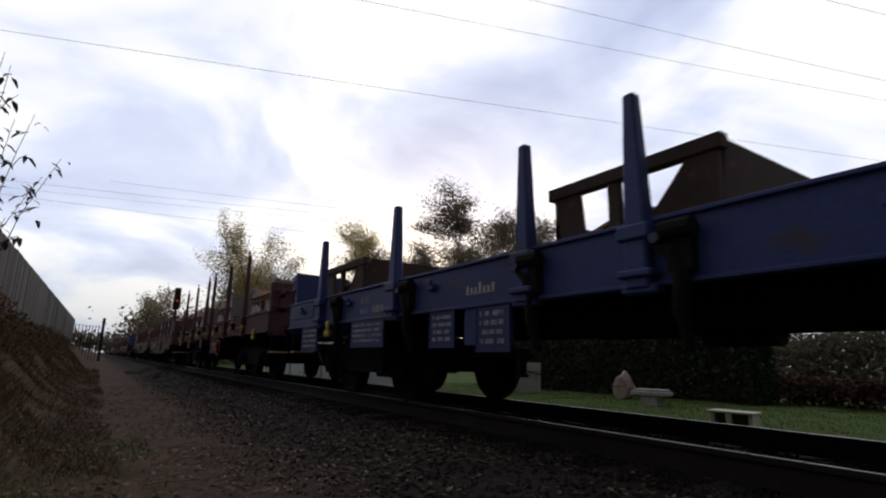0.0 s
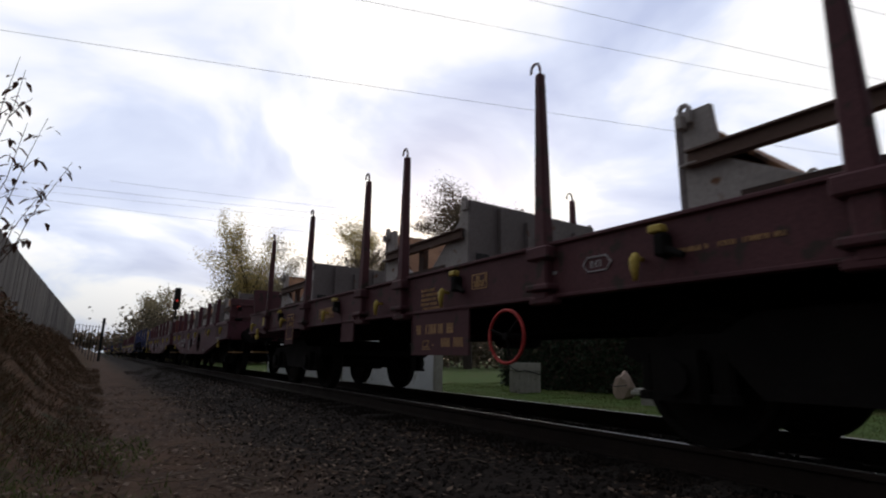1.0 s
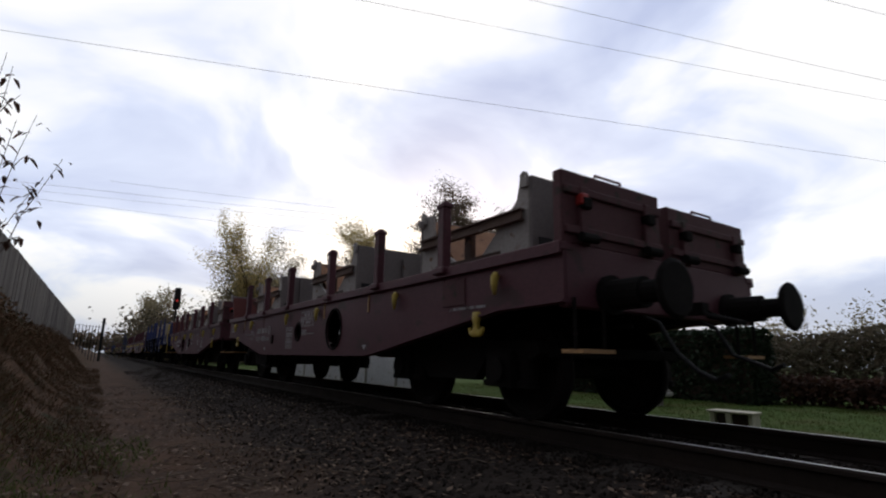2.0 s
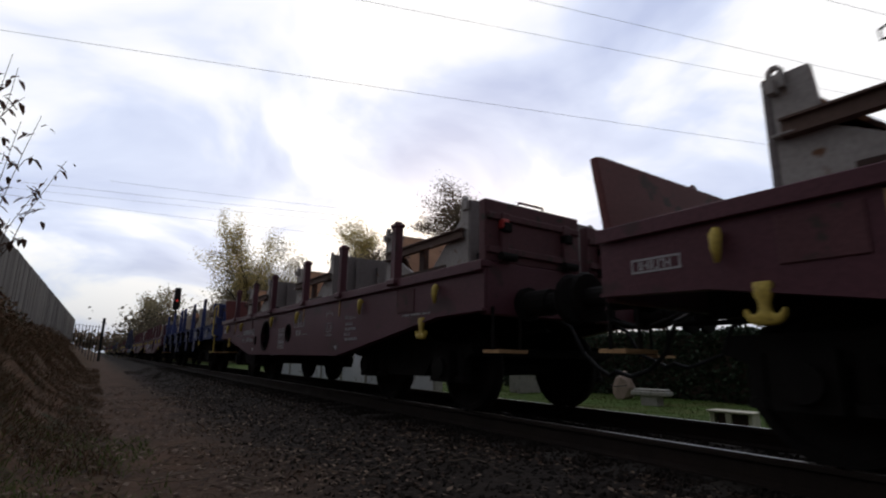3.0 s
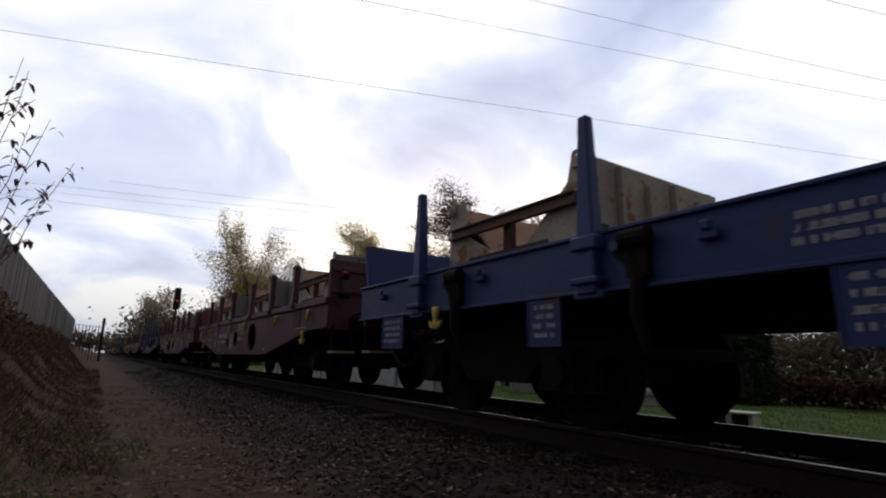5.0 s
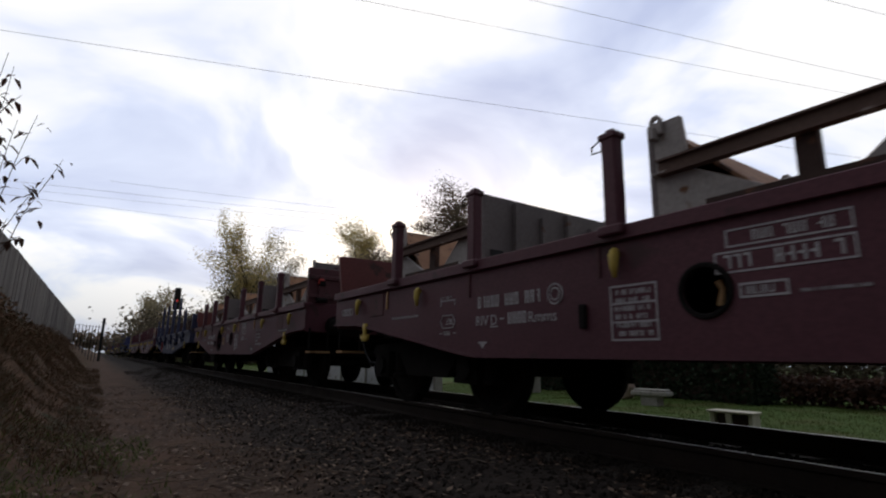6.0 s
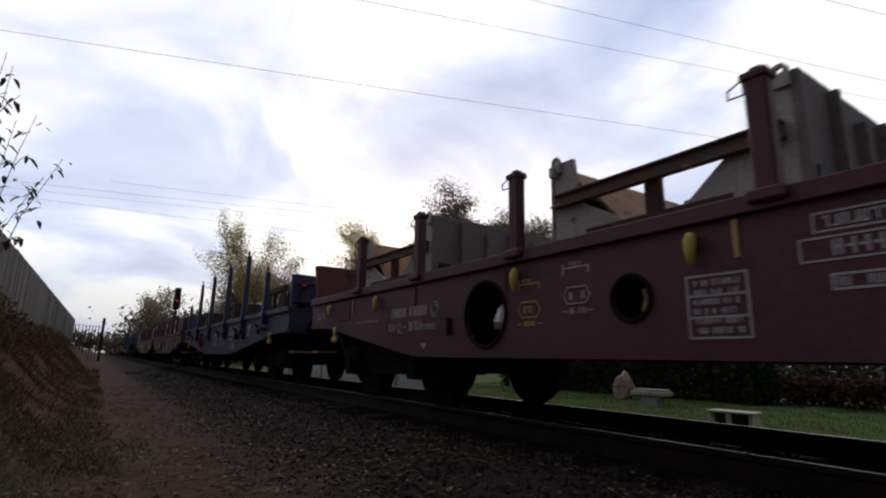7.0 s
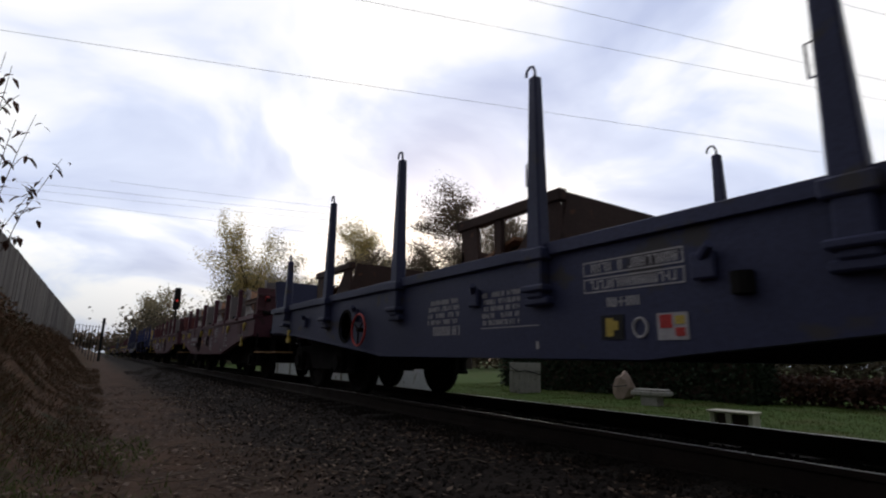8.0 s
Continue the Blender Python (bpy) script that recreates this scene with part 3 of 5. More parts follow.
def fishbelly(name, label, length, mat, belly, stakes, tall, seed, holes, ends, s0):
    """A flat wagon with deep fish-bellied side girders."""
    rng = random.Random(seed)
    w = thing(name, label, "rail wagon", "wagons of the freight train", at=pose(TRACK_X, s0, 0))
    b0, b1 = belly
    low, end = 0.575, 0.985
    prof = [(0.0, 1.36), (0.0, end), (0.75, end - 0.02), (b0 - 0.25, low + 0.03), (b0, low), (b1, low), (b1 + 0.25, low + 0.03),
            (length - 0.75, end - 0.02), (length, end), (length, 1.36)]
    for s in (-1, 1):
        part("side_girder", plate(prof, s * (HALF - 0.055), s * (HALF - 0.037), [(y, z, r) for y, z, r in holes]), mat, w, "fish-bellied side girder")
        part("top_flange", box((s * (HALF - 0.13), s * HALF, -0.01, length + 0.01, 1.358, 1.42), (s * (HALF - 0.008), s * (HALF + 0.006), -0.01, length + 0.01, 1.325, 1.424), bevel=0.006), mat, w)
        bm = bmesh.new()
        under = prof[1:-1]
        for a, b in zip(under, under[1:]):
            ang = math.atan2(b[1] - a[1], b[0] - a[0])
            add_box(bm, (min(s * (HALF - 0.13), s * (HALF - 0.012)), 0, -0.022), (max(s * (HALF - 0.13), s * (HALF - 0.012)), math.hypot(b[0] - a[0], b[1] - a[1]), 0.0),
                    Matrix.Translation((0, a[0], a[1])) @ Matrix.Rotation(ang, 4, 'X'))
        part("bottom_flange", bm, mat, w)
        for y, z, r in holes:
            ring = tube([(s * (HALF - 0.035), y + (r + 0.012) * math.cos(a * math.tau / 24), z + (r + 0.012) * math.sin(a * math.tau / 24)) for a in range(24)], 0.017, 6, True)
            part("hole_rim", ring, "under", w, "raised rim of a round hole")
        for y in stakes:
            if tall:
                end_stake = y in (stakes[0], stakes[-1])
                tall_stake(w, y, s, mat, 2.24 if end_stake else 2.88, True, 1.16 if end_stake else 1.0, not end_stake)
            else:
                short_stake(w, y, s, mat)
    underframe(w, length, low, mat)
    bogie(w, 1.95)
    bogie(w, length - 1.95)
    buffers_and_coupling(w, length, mat)
    if ends == "flaps":
        end_wall_tall(w, 0.07, -1, "brown_dull" if mat == "brown" else mat)
        end_wall_plain(w, length - 0.02, "red" if mat == "brown" else mat)
    planks(w, length)
    return w, rng


def straight(name, label, length, mat, top, hook, seed, s0, stakes):
    """A flat wagon with straight channel sills, tall stakes and boards hung from the sills."""
    rng = random.Random(seed)
    w = thing(name, label, "rail wagon", "wagons of the freight train", at=pose(TRACK_X, s0, 0))
    for s in (-1, 1):
        a, b = s * (HALF - 0.09), s * (HALF - 0.03)
        e = s * HALF
        part("side_sill", cross_plate([(a, 0.995), (e, 0.995), (e, 1.022), (b, 1.022), (b, 1.397), (e, 1.397), (e, 1.425), (a, 1.425)], 0, length, bevel=0.005), mat, w, "straight channel side sill")
        for y in stakes:
            tall_stake(w, y, s, mat, top, hook, slim=hook)
    underframe(w, length, 0.9, mat)
    part("longitudinal_beam", box((-0.62, -0.54, 2.6, length - 2.6, 0.80, 1.05), (0.54, 0.62, 2.6, length - 2.6, 0.80, 1.05)), "under", w)
    bogie(w, 2.30)
    bogie(w, length - 2.30)
    buffers_and_coupling(w, length, mat)
    planks(w, length)
    return w, rng


# ---------------------------------------------------------------- the loads
def form_load(tone, seed, s, length=2.0, low=1.42, top=2.25):
    """An open steel form: ribbed end walls, cheek plates at the corners, I-beam rails, sloping rusty hopper sheets."""
    rng = random.Random(seed)
    label = {"grey": "grey steel casting form with rusty sloping sheets on a wagon", "tan": "tan rust-streaked steel casting form on a wagon"}[tone]
    w = thing("steel_form", label, "steel form", "steel forms carried by the train", at=pose(TRACK_X, s, 0))
    half = 1.0
    for y0, y1, face in ((0.0, 0.05, -1), (length - 0.05, length, 1)):
        # grey forms: end walls and ribs at about half the cheek plates' tone
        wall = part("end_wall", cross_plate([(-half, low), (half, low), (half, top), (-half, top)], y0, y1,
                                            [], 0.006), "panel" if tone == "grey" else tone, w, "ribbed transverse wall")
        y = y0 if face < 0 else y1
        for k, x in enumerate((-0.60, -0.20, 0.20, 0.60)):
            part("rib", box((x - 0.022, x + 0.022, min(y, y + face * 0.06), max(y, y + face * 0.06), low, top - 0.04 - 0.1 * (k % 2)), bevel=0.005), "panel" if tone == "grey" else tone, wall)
        for x in (-0.84, -0.40):
            # no hollow here: the pocket's shade is a thin black plate on the wall
            part("pocket", box((x - 0.085, x + 0.085, min(y, y + face * 0.012), max(y, y + face * 0.012), low + 0.06, low + 0.24)), "black", wall, "flat black square with a pocket's shade as its colour")
    for s_ in (-1, 1):
        a, b = s_ * half, s_ * (half - 0.05)
        x0, x1 = min(a, b), max(a, b)
        cheek = [(0.05, low), (0.05, top), (0.17, top), (0.22, top - 0.20), (0.80, low + 0.14), (0.82, low)]
        rear = [(length - 0.92, low), (length - 0.90, low + 0.10), (length - 0.30, top - 0.40), (length - 0.26, top), (length - 0.05, top), (length - 0.05, low)]
        part("cheek_plate", plate(cheek, x0, x1, bevel=0.006), tone, w, "corner cheek plate")
        part("cheek_plate", plate(rear, x0, x1, bevel=0.006), tone, w, "corner cheek plate")
        xo = s_ * (half + 0.005)
        lo, hi = min(xo, xo + s_ * 0.07), max(xo, xo + s_ * 0.07)
        web = (xo + s_ * 0.03, xo + s_ * 0.04)
        u, v = min(web), max(web)
        beam = [(lo, -0.115), (hi, -0.115), (hi, -0.10), (v, -0.10), (v, -0.015), (hi, -0.015), (hi, 0.0), (lo, 0.0), (lo, -0.015), (u, -0.015), (u, -0.10), (lo, -0.10)]
        part("rail_beam", cross_plate([(x, top - 0.31 + z) for x, z in beam], 0.10, length - 0.10), "beam", w, "upper I-beam rail")
        # short ledge whose dark colour also stands for the shadow along the base
        part("ledge", cross_plate([(lo, low + 0.10), (hi, low + 0.10), (hi, low + 0.115), (v, low + 0.115), (v, low + 0.16), (u, low + 0.16), (u, low + 0.115), (lo, low + 0.115)],
                                  0.42, length - 0.42), "dark_rust", w, "lower rusty ledge, edge shadow in its dark colour")
        part("corner_bracket", box((lo, hi, length - 0.17, length - 0.05, top - 0.42, top - 0.40), (lo, hi, length - 0.10, length - 0.05, top - 0.14, top - 0.05), bevel=0.004), tone, w)
        part("post", box((min(b, a) - 0.01, max(b, a) + 0.01, length * 0.5 - 0.06, length * 0.5 + 0.06, low, top - 0.38), bevel=0.006), "dark_rust", w, "short rusty post")
        for y in (0.09, length - 0.09):
            lug = plate([(y - 0.05, top - 0.10), (y + 0.05, top - 0.10), (y + 0.045, top + 0.02), (y + 0.02, top + 0.05), (y - 0.02, top + 0.05), (y - 0.045, top + 0.02)],
                        s_ * half, s_ * (half + 0.03), [(y, top + 0.008, 0.02)])
            part("lifting_lug", lug, tone, w, "lifting lug with an eye")
    # sloping hopper sheets, rusty lining on the inner faces, a cross brace and the bottom skids
    for prof in ([(length - 0.10, top - 0.03), (length - 0.80, low + 0.10), (length - 0.80, low + 0.07), (length - 0.07, top - 0.05)],
                 [(0.20, top - 0.20), (0.80, low + 0.13), (0.80, low + 0.10), (0.16, top - 0.22)]):
        part("hopper_sheet", plate(prof, -half + 0.055, half - 0.055), "rust", w, "sloping rusty hopper sheet")
    part("lining", box((-half + 0.07, half - 0.07, length - 0.075, length - 0.052, low + 0.02, top - 0.02), bevel=0.004), "rust", w, "rusty inner lining")
    part("lining", box((-half + 0.07, half - 0.07, 0.052, 0.075, low + 0.02, top - 0.02), bevel=0.004), "rust", w, "rusty inner lining")
    part("floor_sheet", box((-half + 0.07, half - 0.07, 0.08, length - 0.08, low, low + 0.05), bevel=0.004), "rust", w, "rusty floor sheet")
    part("cross_brace", box((-half + 0.06, half - 0.06, length * 0.5 - 0.05, length * 0.5 + 0.05, low + 0.05, low + 0.20), bevel=0.006), "dark_rust", w)
    part("skid", box((-half, half, 0.0, length, low - 0.06, low), bevel=0.008), "dark_rust", w)
    return w


def frame_load(seed, s, length=1.34, low=1.42, top=1.92):
    """A low dark rusted frame with a raked front wall."""
    w = thing("rusted_frame", "low dark rusted steel frame with raked walls on a wagon", "steel frame", "rusted frames carried by the train", at=pose(TRACK_X, s, 0))
    half = 1.22
    part("raked_wall", cross_plate([(-half, low), (half, low), (half * 0.98, top), (-half * 0.9, top)], 0.0, 0.05, bevel=0.006), "dark_rust", w, "raked rusty wall")
    part("rear_wall", cross_plate([(-half, low), (half, low), (half, low + 0.2), (-half, low + 0.2)], length - 0.05, length, bevel=0.006), "dark_rust", w)
    for s_ in (-1, 1):
        a, b = s_ * half, s_ * (half - 0.05)
        x0, x1 = min(a, b), max(a, b)
        part("top_beam", box((x0 - 0.02, x1 + 0.02, -0.04, length + 0.06, top - 0.10, top), bevel=0.006), "dark_rust", w)
        part("corner_plate", plate([(length - 0.28, low), (length, low), (length, top - 0.08), (length - 0.24, top - 0.08)], x0, x1), "dark_rust", w)
        part("corner_plate", plate([(0.0, low), (0.55, low), (0.18, top - 0.08), (0.0, top - 0.08)], x0, x1), "dark_rust", w)
        part("post", box((x0, x1, 0.72, 0.82, low, top - 0.1), bevel=0.004), "dark_rust", w)
        part("bottom_beam", box((x0 - 0.02, x1 + 0.02, 0, length, low - 0.06, low + 0.06), bevel=0.006), "dark_rust", w)
    bm = bmesh.new()
    q = [bm.verts.new(c) for c in ((-half + 0.06, length * 0.45, low + 0.22), (half - 0.06, length * 0.45, low + 0.22), (half - 0.06, length - 0.06, low + 0.02), (-half + 0.06, length - 0.06, low + 0.02))]
    bm.faces.new(q)
    ext = bmesh.ops.extrude_face_region(bm, geom=bm.faces[:])
    for g in ext["geom"]:
        if isinstance(g, bmesh.types.BMVert):
            g.co.z -= 0.03
    part("sloping_sheet", bm, "rust", w, "sloping rusty sheet")
    return w


TRAIN = []        # every thing that rides: (object, its place along the train)


def ride(ob, s):
    TRAIN.append((ob, s))
    return ob


mark = stencil


def number_rows(w, y, z, rng, ink, x, wide=0.82):
    """The number as plain strokes over the readable class letters, y at the rear end of the rows."""
    h = wide / 8.2
    mark(w, glyph_bars(y - wide, z, h, 13, rng), ink, x, "rows of painted strokes")
    lettering(w, "RIV", y, z - 0.155, 0.125, ink, x)
    lettering(w, "D", y - 0.21, z - 0.155, 0.125, ink, x)
    mark(w, [(y - 0.31, y - 0.21, z - 0.175, z - 0.165), (y - 0.39, y - 0.34, z - 0.115, z - 0.10)] + glyph_bars(y - 0.66, z - 0.155, 0.095, 4, rng), ink, x, "painted strokes")
    lettering(w, "Rmms", y - 0.68, z - 0.155, 0.125, ink, x)


def hexagon_rule(w, y, z, rng, ink, x):
    """A bracketed measure over a long six-sided frame with strokes in it."""
    t = 0.012
    mark(w, [(y - 0.25, y, z + 0.20, z + 0.212), (y - 0.25, y - 0.238, z + 0.155, z + 0.20), (y - 0.012, y, z + 0.155, z + 0.245)]
         + line_block(y - 0.22, y - 0.03, z + 0.215, z + 0.255, 1, rng, 0.7), ink, x, "bracketed painted measure")
    ring = [(-0.005, 0.0), (-0.045, 0.06), (-0.215, 0.06), (-0.255, 0.0), (-0.215, -0.06), (-0.045, -0.06)]
    part("hexagon_mark", tube([(x - 0.002, y + a, z + b) for a, b in ring], t * 0.55, 5, True), ink, w, "long painted hexagon")
    mark(w, line_block(y - 0.21, y - 0.05, z - 0.035, z + 0.035, 1, rng, 0.8) + [(y - 0.27, y - 0.22, z - 0.115, z - 0.107), (y - 0.04, y + 0.01, z - 0.115, z - 0.107)]
         + line_block(y - 0.21, y - 0.05, z - 0.135, z - 0.085, 1, rng, 0.8), ink, x, "painted strokes in the hexagon")


def dress_fishbelly(w, rng, turned, round_holes, number, table, ruled, hexagons):
    """Levers, straps, hooks and stencils of the brown fish-bellied wagon, or of one whose large hole is nearer the front."""
    x = -(HALF - 0.037)

    def paint(rects, label="white stencilled lettering"):
        mark(w, rects, "white", x, label)

    for y in (0.75, 2.55, 5.10, 6.62, 9.16, 10.68):
        lever(w, y, 1.18, x - 0.03)
    for y in (1.60, 3.32, 4.86, 6.78, 8.28, 9.92):
        part("strap", box((x - 0.012, x, y - 0.014, y + 0.014, 1.10, 1.31)), "ochre" if y in (3.32, 4.86, 9.92) else "brown_dull", w, "thin strap below the flange")
    for y in (1.05, 10.48):
        tow_hook(w, y, 0.77, x)
    for y in (1.42, 10.2):
        part("access_plate", box((x - 0.010, x + 0.004, y - 0.19, y + 0.19, 1.03, 1.29), bevel=0.006), "brown_dull", w, "riveted access plate")
    # a ruled table and two ruled rows by the small hole
    p, (r0, r1) = table, ruled
    paint(frame_rects(p, p + 0.35, 0.67, 1.03, 0.012, 2) + line_block(p + 0.03, p + 0.32, 0.69, 1.01, 6, rng, 0.6), "ruled stencilled table")
    paint(frame_rects(r0, r1, 1.02, 1.14, 0.010, 0) + line_block(r0 + 0.04, r1 - 0.04, 1.035, 1.13, 1, rng, 0.8)
          + frame_rects(r0, r1 - 0.07, 1.16, 1.26, 0.010, 0) + line_block(r0 + 0.04, r1 - 0.1, 1.17, 1.25, 1, rng, 0.7), "two ruled stencilled rows")
    paint(frame_rects(r1 - 0.36, r1 - 0.12, 0.88, 0.96) + line_block(r1 - 0.34, r1 - 0.14, 0.89, 0.95, 1, rng, 0.7), "small framed stencil")
    paint(line_block(r1 - 0.72, r1 - 0.40, 0.885, 0.905, 1, rng, 0.8))
    for y, z, ink in hexagons:
        hexagon_rule(w, y, z, rng, ink, x)
    if not turned:
        lettering(w, "TSS Cargo a.s.", 3.12, 1.045, 0.065, x=x)
        for k, n in enumerate((0.33, 0.38, 0.24, 0.50)):
            paint(line_block(3.11 - n, 3.11, 0.955 - k * 0.068, 1.0 - k * 0.068, 1, rng, 0.8))
    paint(line_block(9.15, 9.80, 0.965, 0.995, 1, rng, 0.8))
    paint(line_block(0.9, 1.5, 0.985, 1.015, 1, rng, 0.8))
    paint(frame_rects(10.92, 11.26, 1.09, 1.18) + line_block(10.95, 11.23, 1.10, 1.17, 1, rng, 0.8), "framed wagon length")
    for y in (3.40, 8.08):
        paint([(y - 0.06, y + 0.06, 0.675, 0.69), (y - 0.03, y + 0.03, 0.655, 0.675), (y - 0.012, y + 0.012, 0.635, 0.655)], "small painted jacking mark")
    n = number
    number_rows(w, n, 0.985, rng, "white", x)
    for r in (0.075, 0.045):
        part("round_mark", tube([(x - 0.002, n - 0.98 + r * math.cos(a), 1.03 + r * math.sin(a)) for a in [k * math.tau / 20 for k in range(20)]], 0.007, 5, True), "white", w, "round painted mark")
    part("hand_lamp_hook", box((x - 0.03, x, n - 1.28, n - 1.22, 0.76, 0.93), bevel=0.008), "under", w, "dark bracket beside the hole")
    # spring housings seen inside the holes
    big, small = round_holes
    part("spring_housing", tube([(x + 0.16, big - 0.10, 0.80), (x + 0.16, big - 0.10, 0.86), (x + 0.16, big - 0.12, 0.98), (x + 0.16, big - 0.12, 1.03)], [0.10, 0.115, 0.085, 0.04], 12), "galv", w, "bright metal housing inside the round hole")
    part("valve", tube([(x + 0.10, small - 0.03, 0.86), (x + 0.10, small - 0.05, 0.95), (x + 0.10, small - 0.03, 1.0)], [0.022, 0.016, 0.024], 8), "ochre", w, "small brass-coloured valve inside the hole")


def board(w, y0, y1, z0, z1, mat, rng, ink="white", marks=True):
    """A lettered steel board hung below the sill."""
    x = -(HALF - 0.02)
    ob = part("hanging_board", box((x - 0.005, x + 0.012, y0, y1, z0, z1), bevel=0.004), mat, w, "lettered steel board hung from the sill")
    part("board_rim", box((x - 0.012, x - 0.004, y0, y1, z0, z0 + 0.012), (x - 0.012, x - 0.004, y0, y0 + 0.012, z0 + 0.012, z1), (x - 0.012, x - 0.004, y1 - 0.012, y1, z0 + 0.012, z1)), mat, ob)
    if marks:
        rects = line_block(y0 + 0.05, y1 - 0.05, z0 + 0.05, z1 - 0.06, max(2, int((z1 - z0) / 0.09)), rng, 0.5)
        tagged(part("stencil", box(*[(x - 0.009, x - 0.004, *r) for r in rects]), ink, ob, "stencilled lettering"), kind="stuff")


def handwheel(w, y, z):
    x = -(HALF + 0.06)
    bm = bmesh.new()
    add_tube(bm, [(x, y + 0.21 * math.cos(a * math.tau / 24), z + 0.21 * math.sin(a * math.tau / 24)) for a in range(24)], 0.014, 7, True)
    wheel = part("handwheel", bm, "wheel_red", w, "red brake handwheel", True)
    bm = bmesh.new()
    for a in (0.3, 0.3 + math.tau / 3, 0.3 + 2 * math.tau / 3):
        add_tube(bm, [(x, y, z), (x, y + 0.2 * math.cos(a), z + 0.2 * math.sin(a))], 0.010, 6)
    add_tube(bm, [(x - 0.02, y, z), (x + 0.2, y, z)], 0.03, 10)
    part("spokes", bm, "under", wheel)


def bolster_arm(w, y, x):
    """A folded load bolster: a clamp on the sill, a barrel hinge and an arm that hangs down."""
    bm = bmesh.new()
    add_box(bm, (x - 0.075, y - 0.075, 1.06), (x + 0.02, y + 0.075, 1.33))
    add_tube(bm, [(x - 0.07, y - 0.10, 1.31), (x - 0.07, y + 0.10, 1.31)], 0.062, 10)
    add_tube(bm, [(x - 0.05, y + 0.16, 1.24), (x - 0.05, y + 0.05, 1.18), (x - 0.04, y, 1.05), (x - 0.02, y + 0.05, 0.85), (x + 0.05, y + 0.04, 0.60)], [0.035, 0.055, 0.06, 0.05, 0.03], 8)
    part("swing_bolster_arm", bm, "under", w, "folded load bolster arm")
    part("bolster_pin", tube([(x - 0.12, y + 0.13, 1.27), (x - 0.02, y + 0.13, 1.27)], 0.035, 10), "slate", w)


def dress_straight(w, rng, mat, ink, length, style):
    x = -(HALF - 0.03)
    if style == "brown":
        bx = -(HALF - 0.02)
        for y in (1.9, 3.2, 5.39, 6.81, 8.55, 10.65, 12.76):
            lever(w, y, 1.12, x - 0.07, 0.9)
        for y in (0.95, 12.45):
            tow_hook(w, y, 0.90, x - 0.03)
        board(w, 5.02, 6.05, 0.57, 1.03, mat, rng, ink, False)
        for k, n in enumerate((0.30, 0.38, 0.42, 0.36, 0.46)):
            stencil(w, line_block(5.90 - n, 5.90, 1.215 - k * 0.048, 1.25 - k * 0.048, 1, rng, 0.8), ink, x - 0.002)
        stencil(w, [(5.45, 5.92, 1.005, 1.012)], ink, bx - 0.004)
        stencil(w, glyph_bars(5.28, 0.78, 0.095, 12, rng), ink, bx - 0.004, "rows of painted strokes")
        lettering(w, "CZ", 5.83, 0.645, 0.105, ink, bx - 0.005)
        lettering(w, "-", 5.64, 0.645, 0.105, ink, bx - 0.005)
        stencil(w, [(5.68, 5.84, 0.625, 0.633)] + glyph_bars(5.12, 0.65, 0.085, 8, rng), ink, bx - 0.004, "painted strokes")
        handwheel(w, 4.42, 0.72)
        board(w, 7.58, 8.0, 0.74, 1.10, mat, rng, ink, False)
        stencil(w, frame_rects(10.15, 10.50, 0.82, 1.26, 0.012, 0) + line_block(10.18, 10.47, 1.05, 1.22, 2, rng, 0.7), ink, x - 0.014)
        board(w, 10.12, 10.58, 0.74, 1.03, mat, rng, ink, False)
        stencil(w, frame_rects(8.36, 8.94, 1.10, 1.25, 0.010, 1) + line_block(8.4, 8.9, 1.11, 1.24, 2, rng, 0.7), ink, x - 0.002)
        stencil(w, frame_rects(4.78, 5.0, 1.16, 1.30, 0.010, 1) + line_block(4.8, 4.98, 1.17, 1.29, 2, rng, 0.7), ink, x - 0.002)
        stencil(w, line_block(2.3, 3.0, 1.17, 1.21, 1, rng, 0.7), ink, x - 0.002)
        ring = [(0.0, 0.0), (-0.04, 0.05), (-0.20, 0.05), (-0.24, 0.0), (-0.20, -0.05), (-0.04, -0.05)]
        part("hexagon_mark", tube([(x - 0.004, 3.68 + a, 1.20 + b) for a, b in ring], 0.007, 5, True), "white", w, "long painted hexagon")
        stencil(w, line_block(3.49, 3.64, 1.17, 1.23, 1, rng, 0.8) + line_block(3.9, 4.1, 1.17, 1.20, 1, rng, 0.8), "white", x - 0.002)
        part("placard", box((x - 0.012, x - 0.003, 12.02, 12.22, 1.14, 1.34), bevel=0.003), "yellow", w, "square ochre-yellow placard")
        part("access_plate", box((x - 0.014, x - 0.002, 11.0, 11.42, 1.06, 1.36), bevel=0.008), mat, w, "flush access plate")
        for y in (3.05, 5.22, 8.2, 10.89):
            part("clamp", box((x - 0.09, x - 0.02, y - 0.05, y + 0.05, 1.31, 1.36), bevel=0.01), "yellow", w, "yellow clamp")
            bm = box((x - 0.085, x + 0.02, y - 0.06, y + 0.02, 1.16, 1.305), bevel=0.015)
            add_tube(bm, [(x - 0.05, y - 0.05, 1.20), (x - 0.06, y - 0.16, 1.15)], [0.03, 0.02], 8)
            part("clamp_arm", bm, "under", w, "greasy clamp arm")
    else:
        dark = style == "dark"
        for y in (1.92, 11.4):
            tow_hook(w, y, 0.86, x - 0.03)
        for y in (0.45, 2.6, 4.85, 8.6, 10.7, 12.6):
            part("lashing_ring", box((x - 0.05, x, y - 0.06, y + 0.06, 1.22, 1.28), (x - 0.07, x - 0.03, y - 0.03, y + 0.03, 1.27, 1.33), bevel=0.01), mat, w)
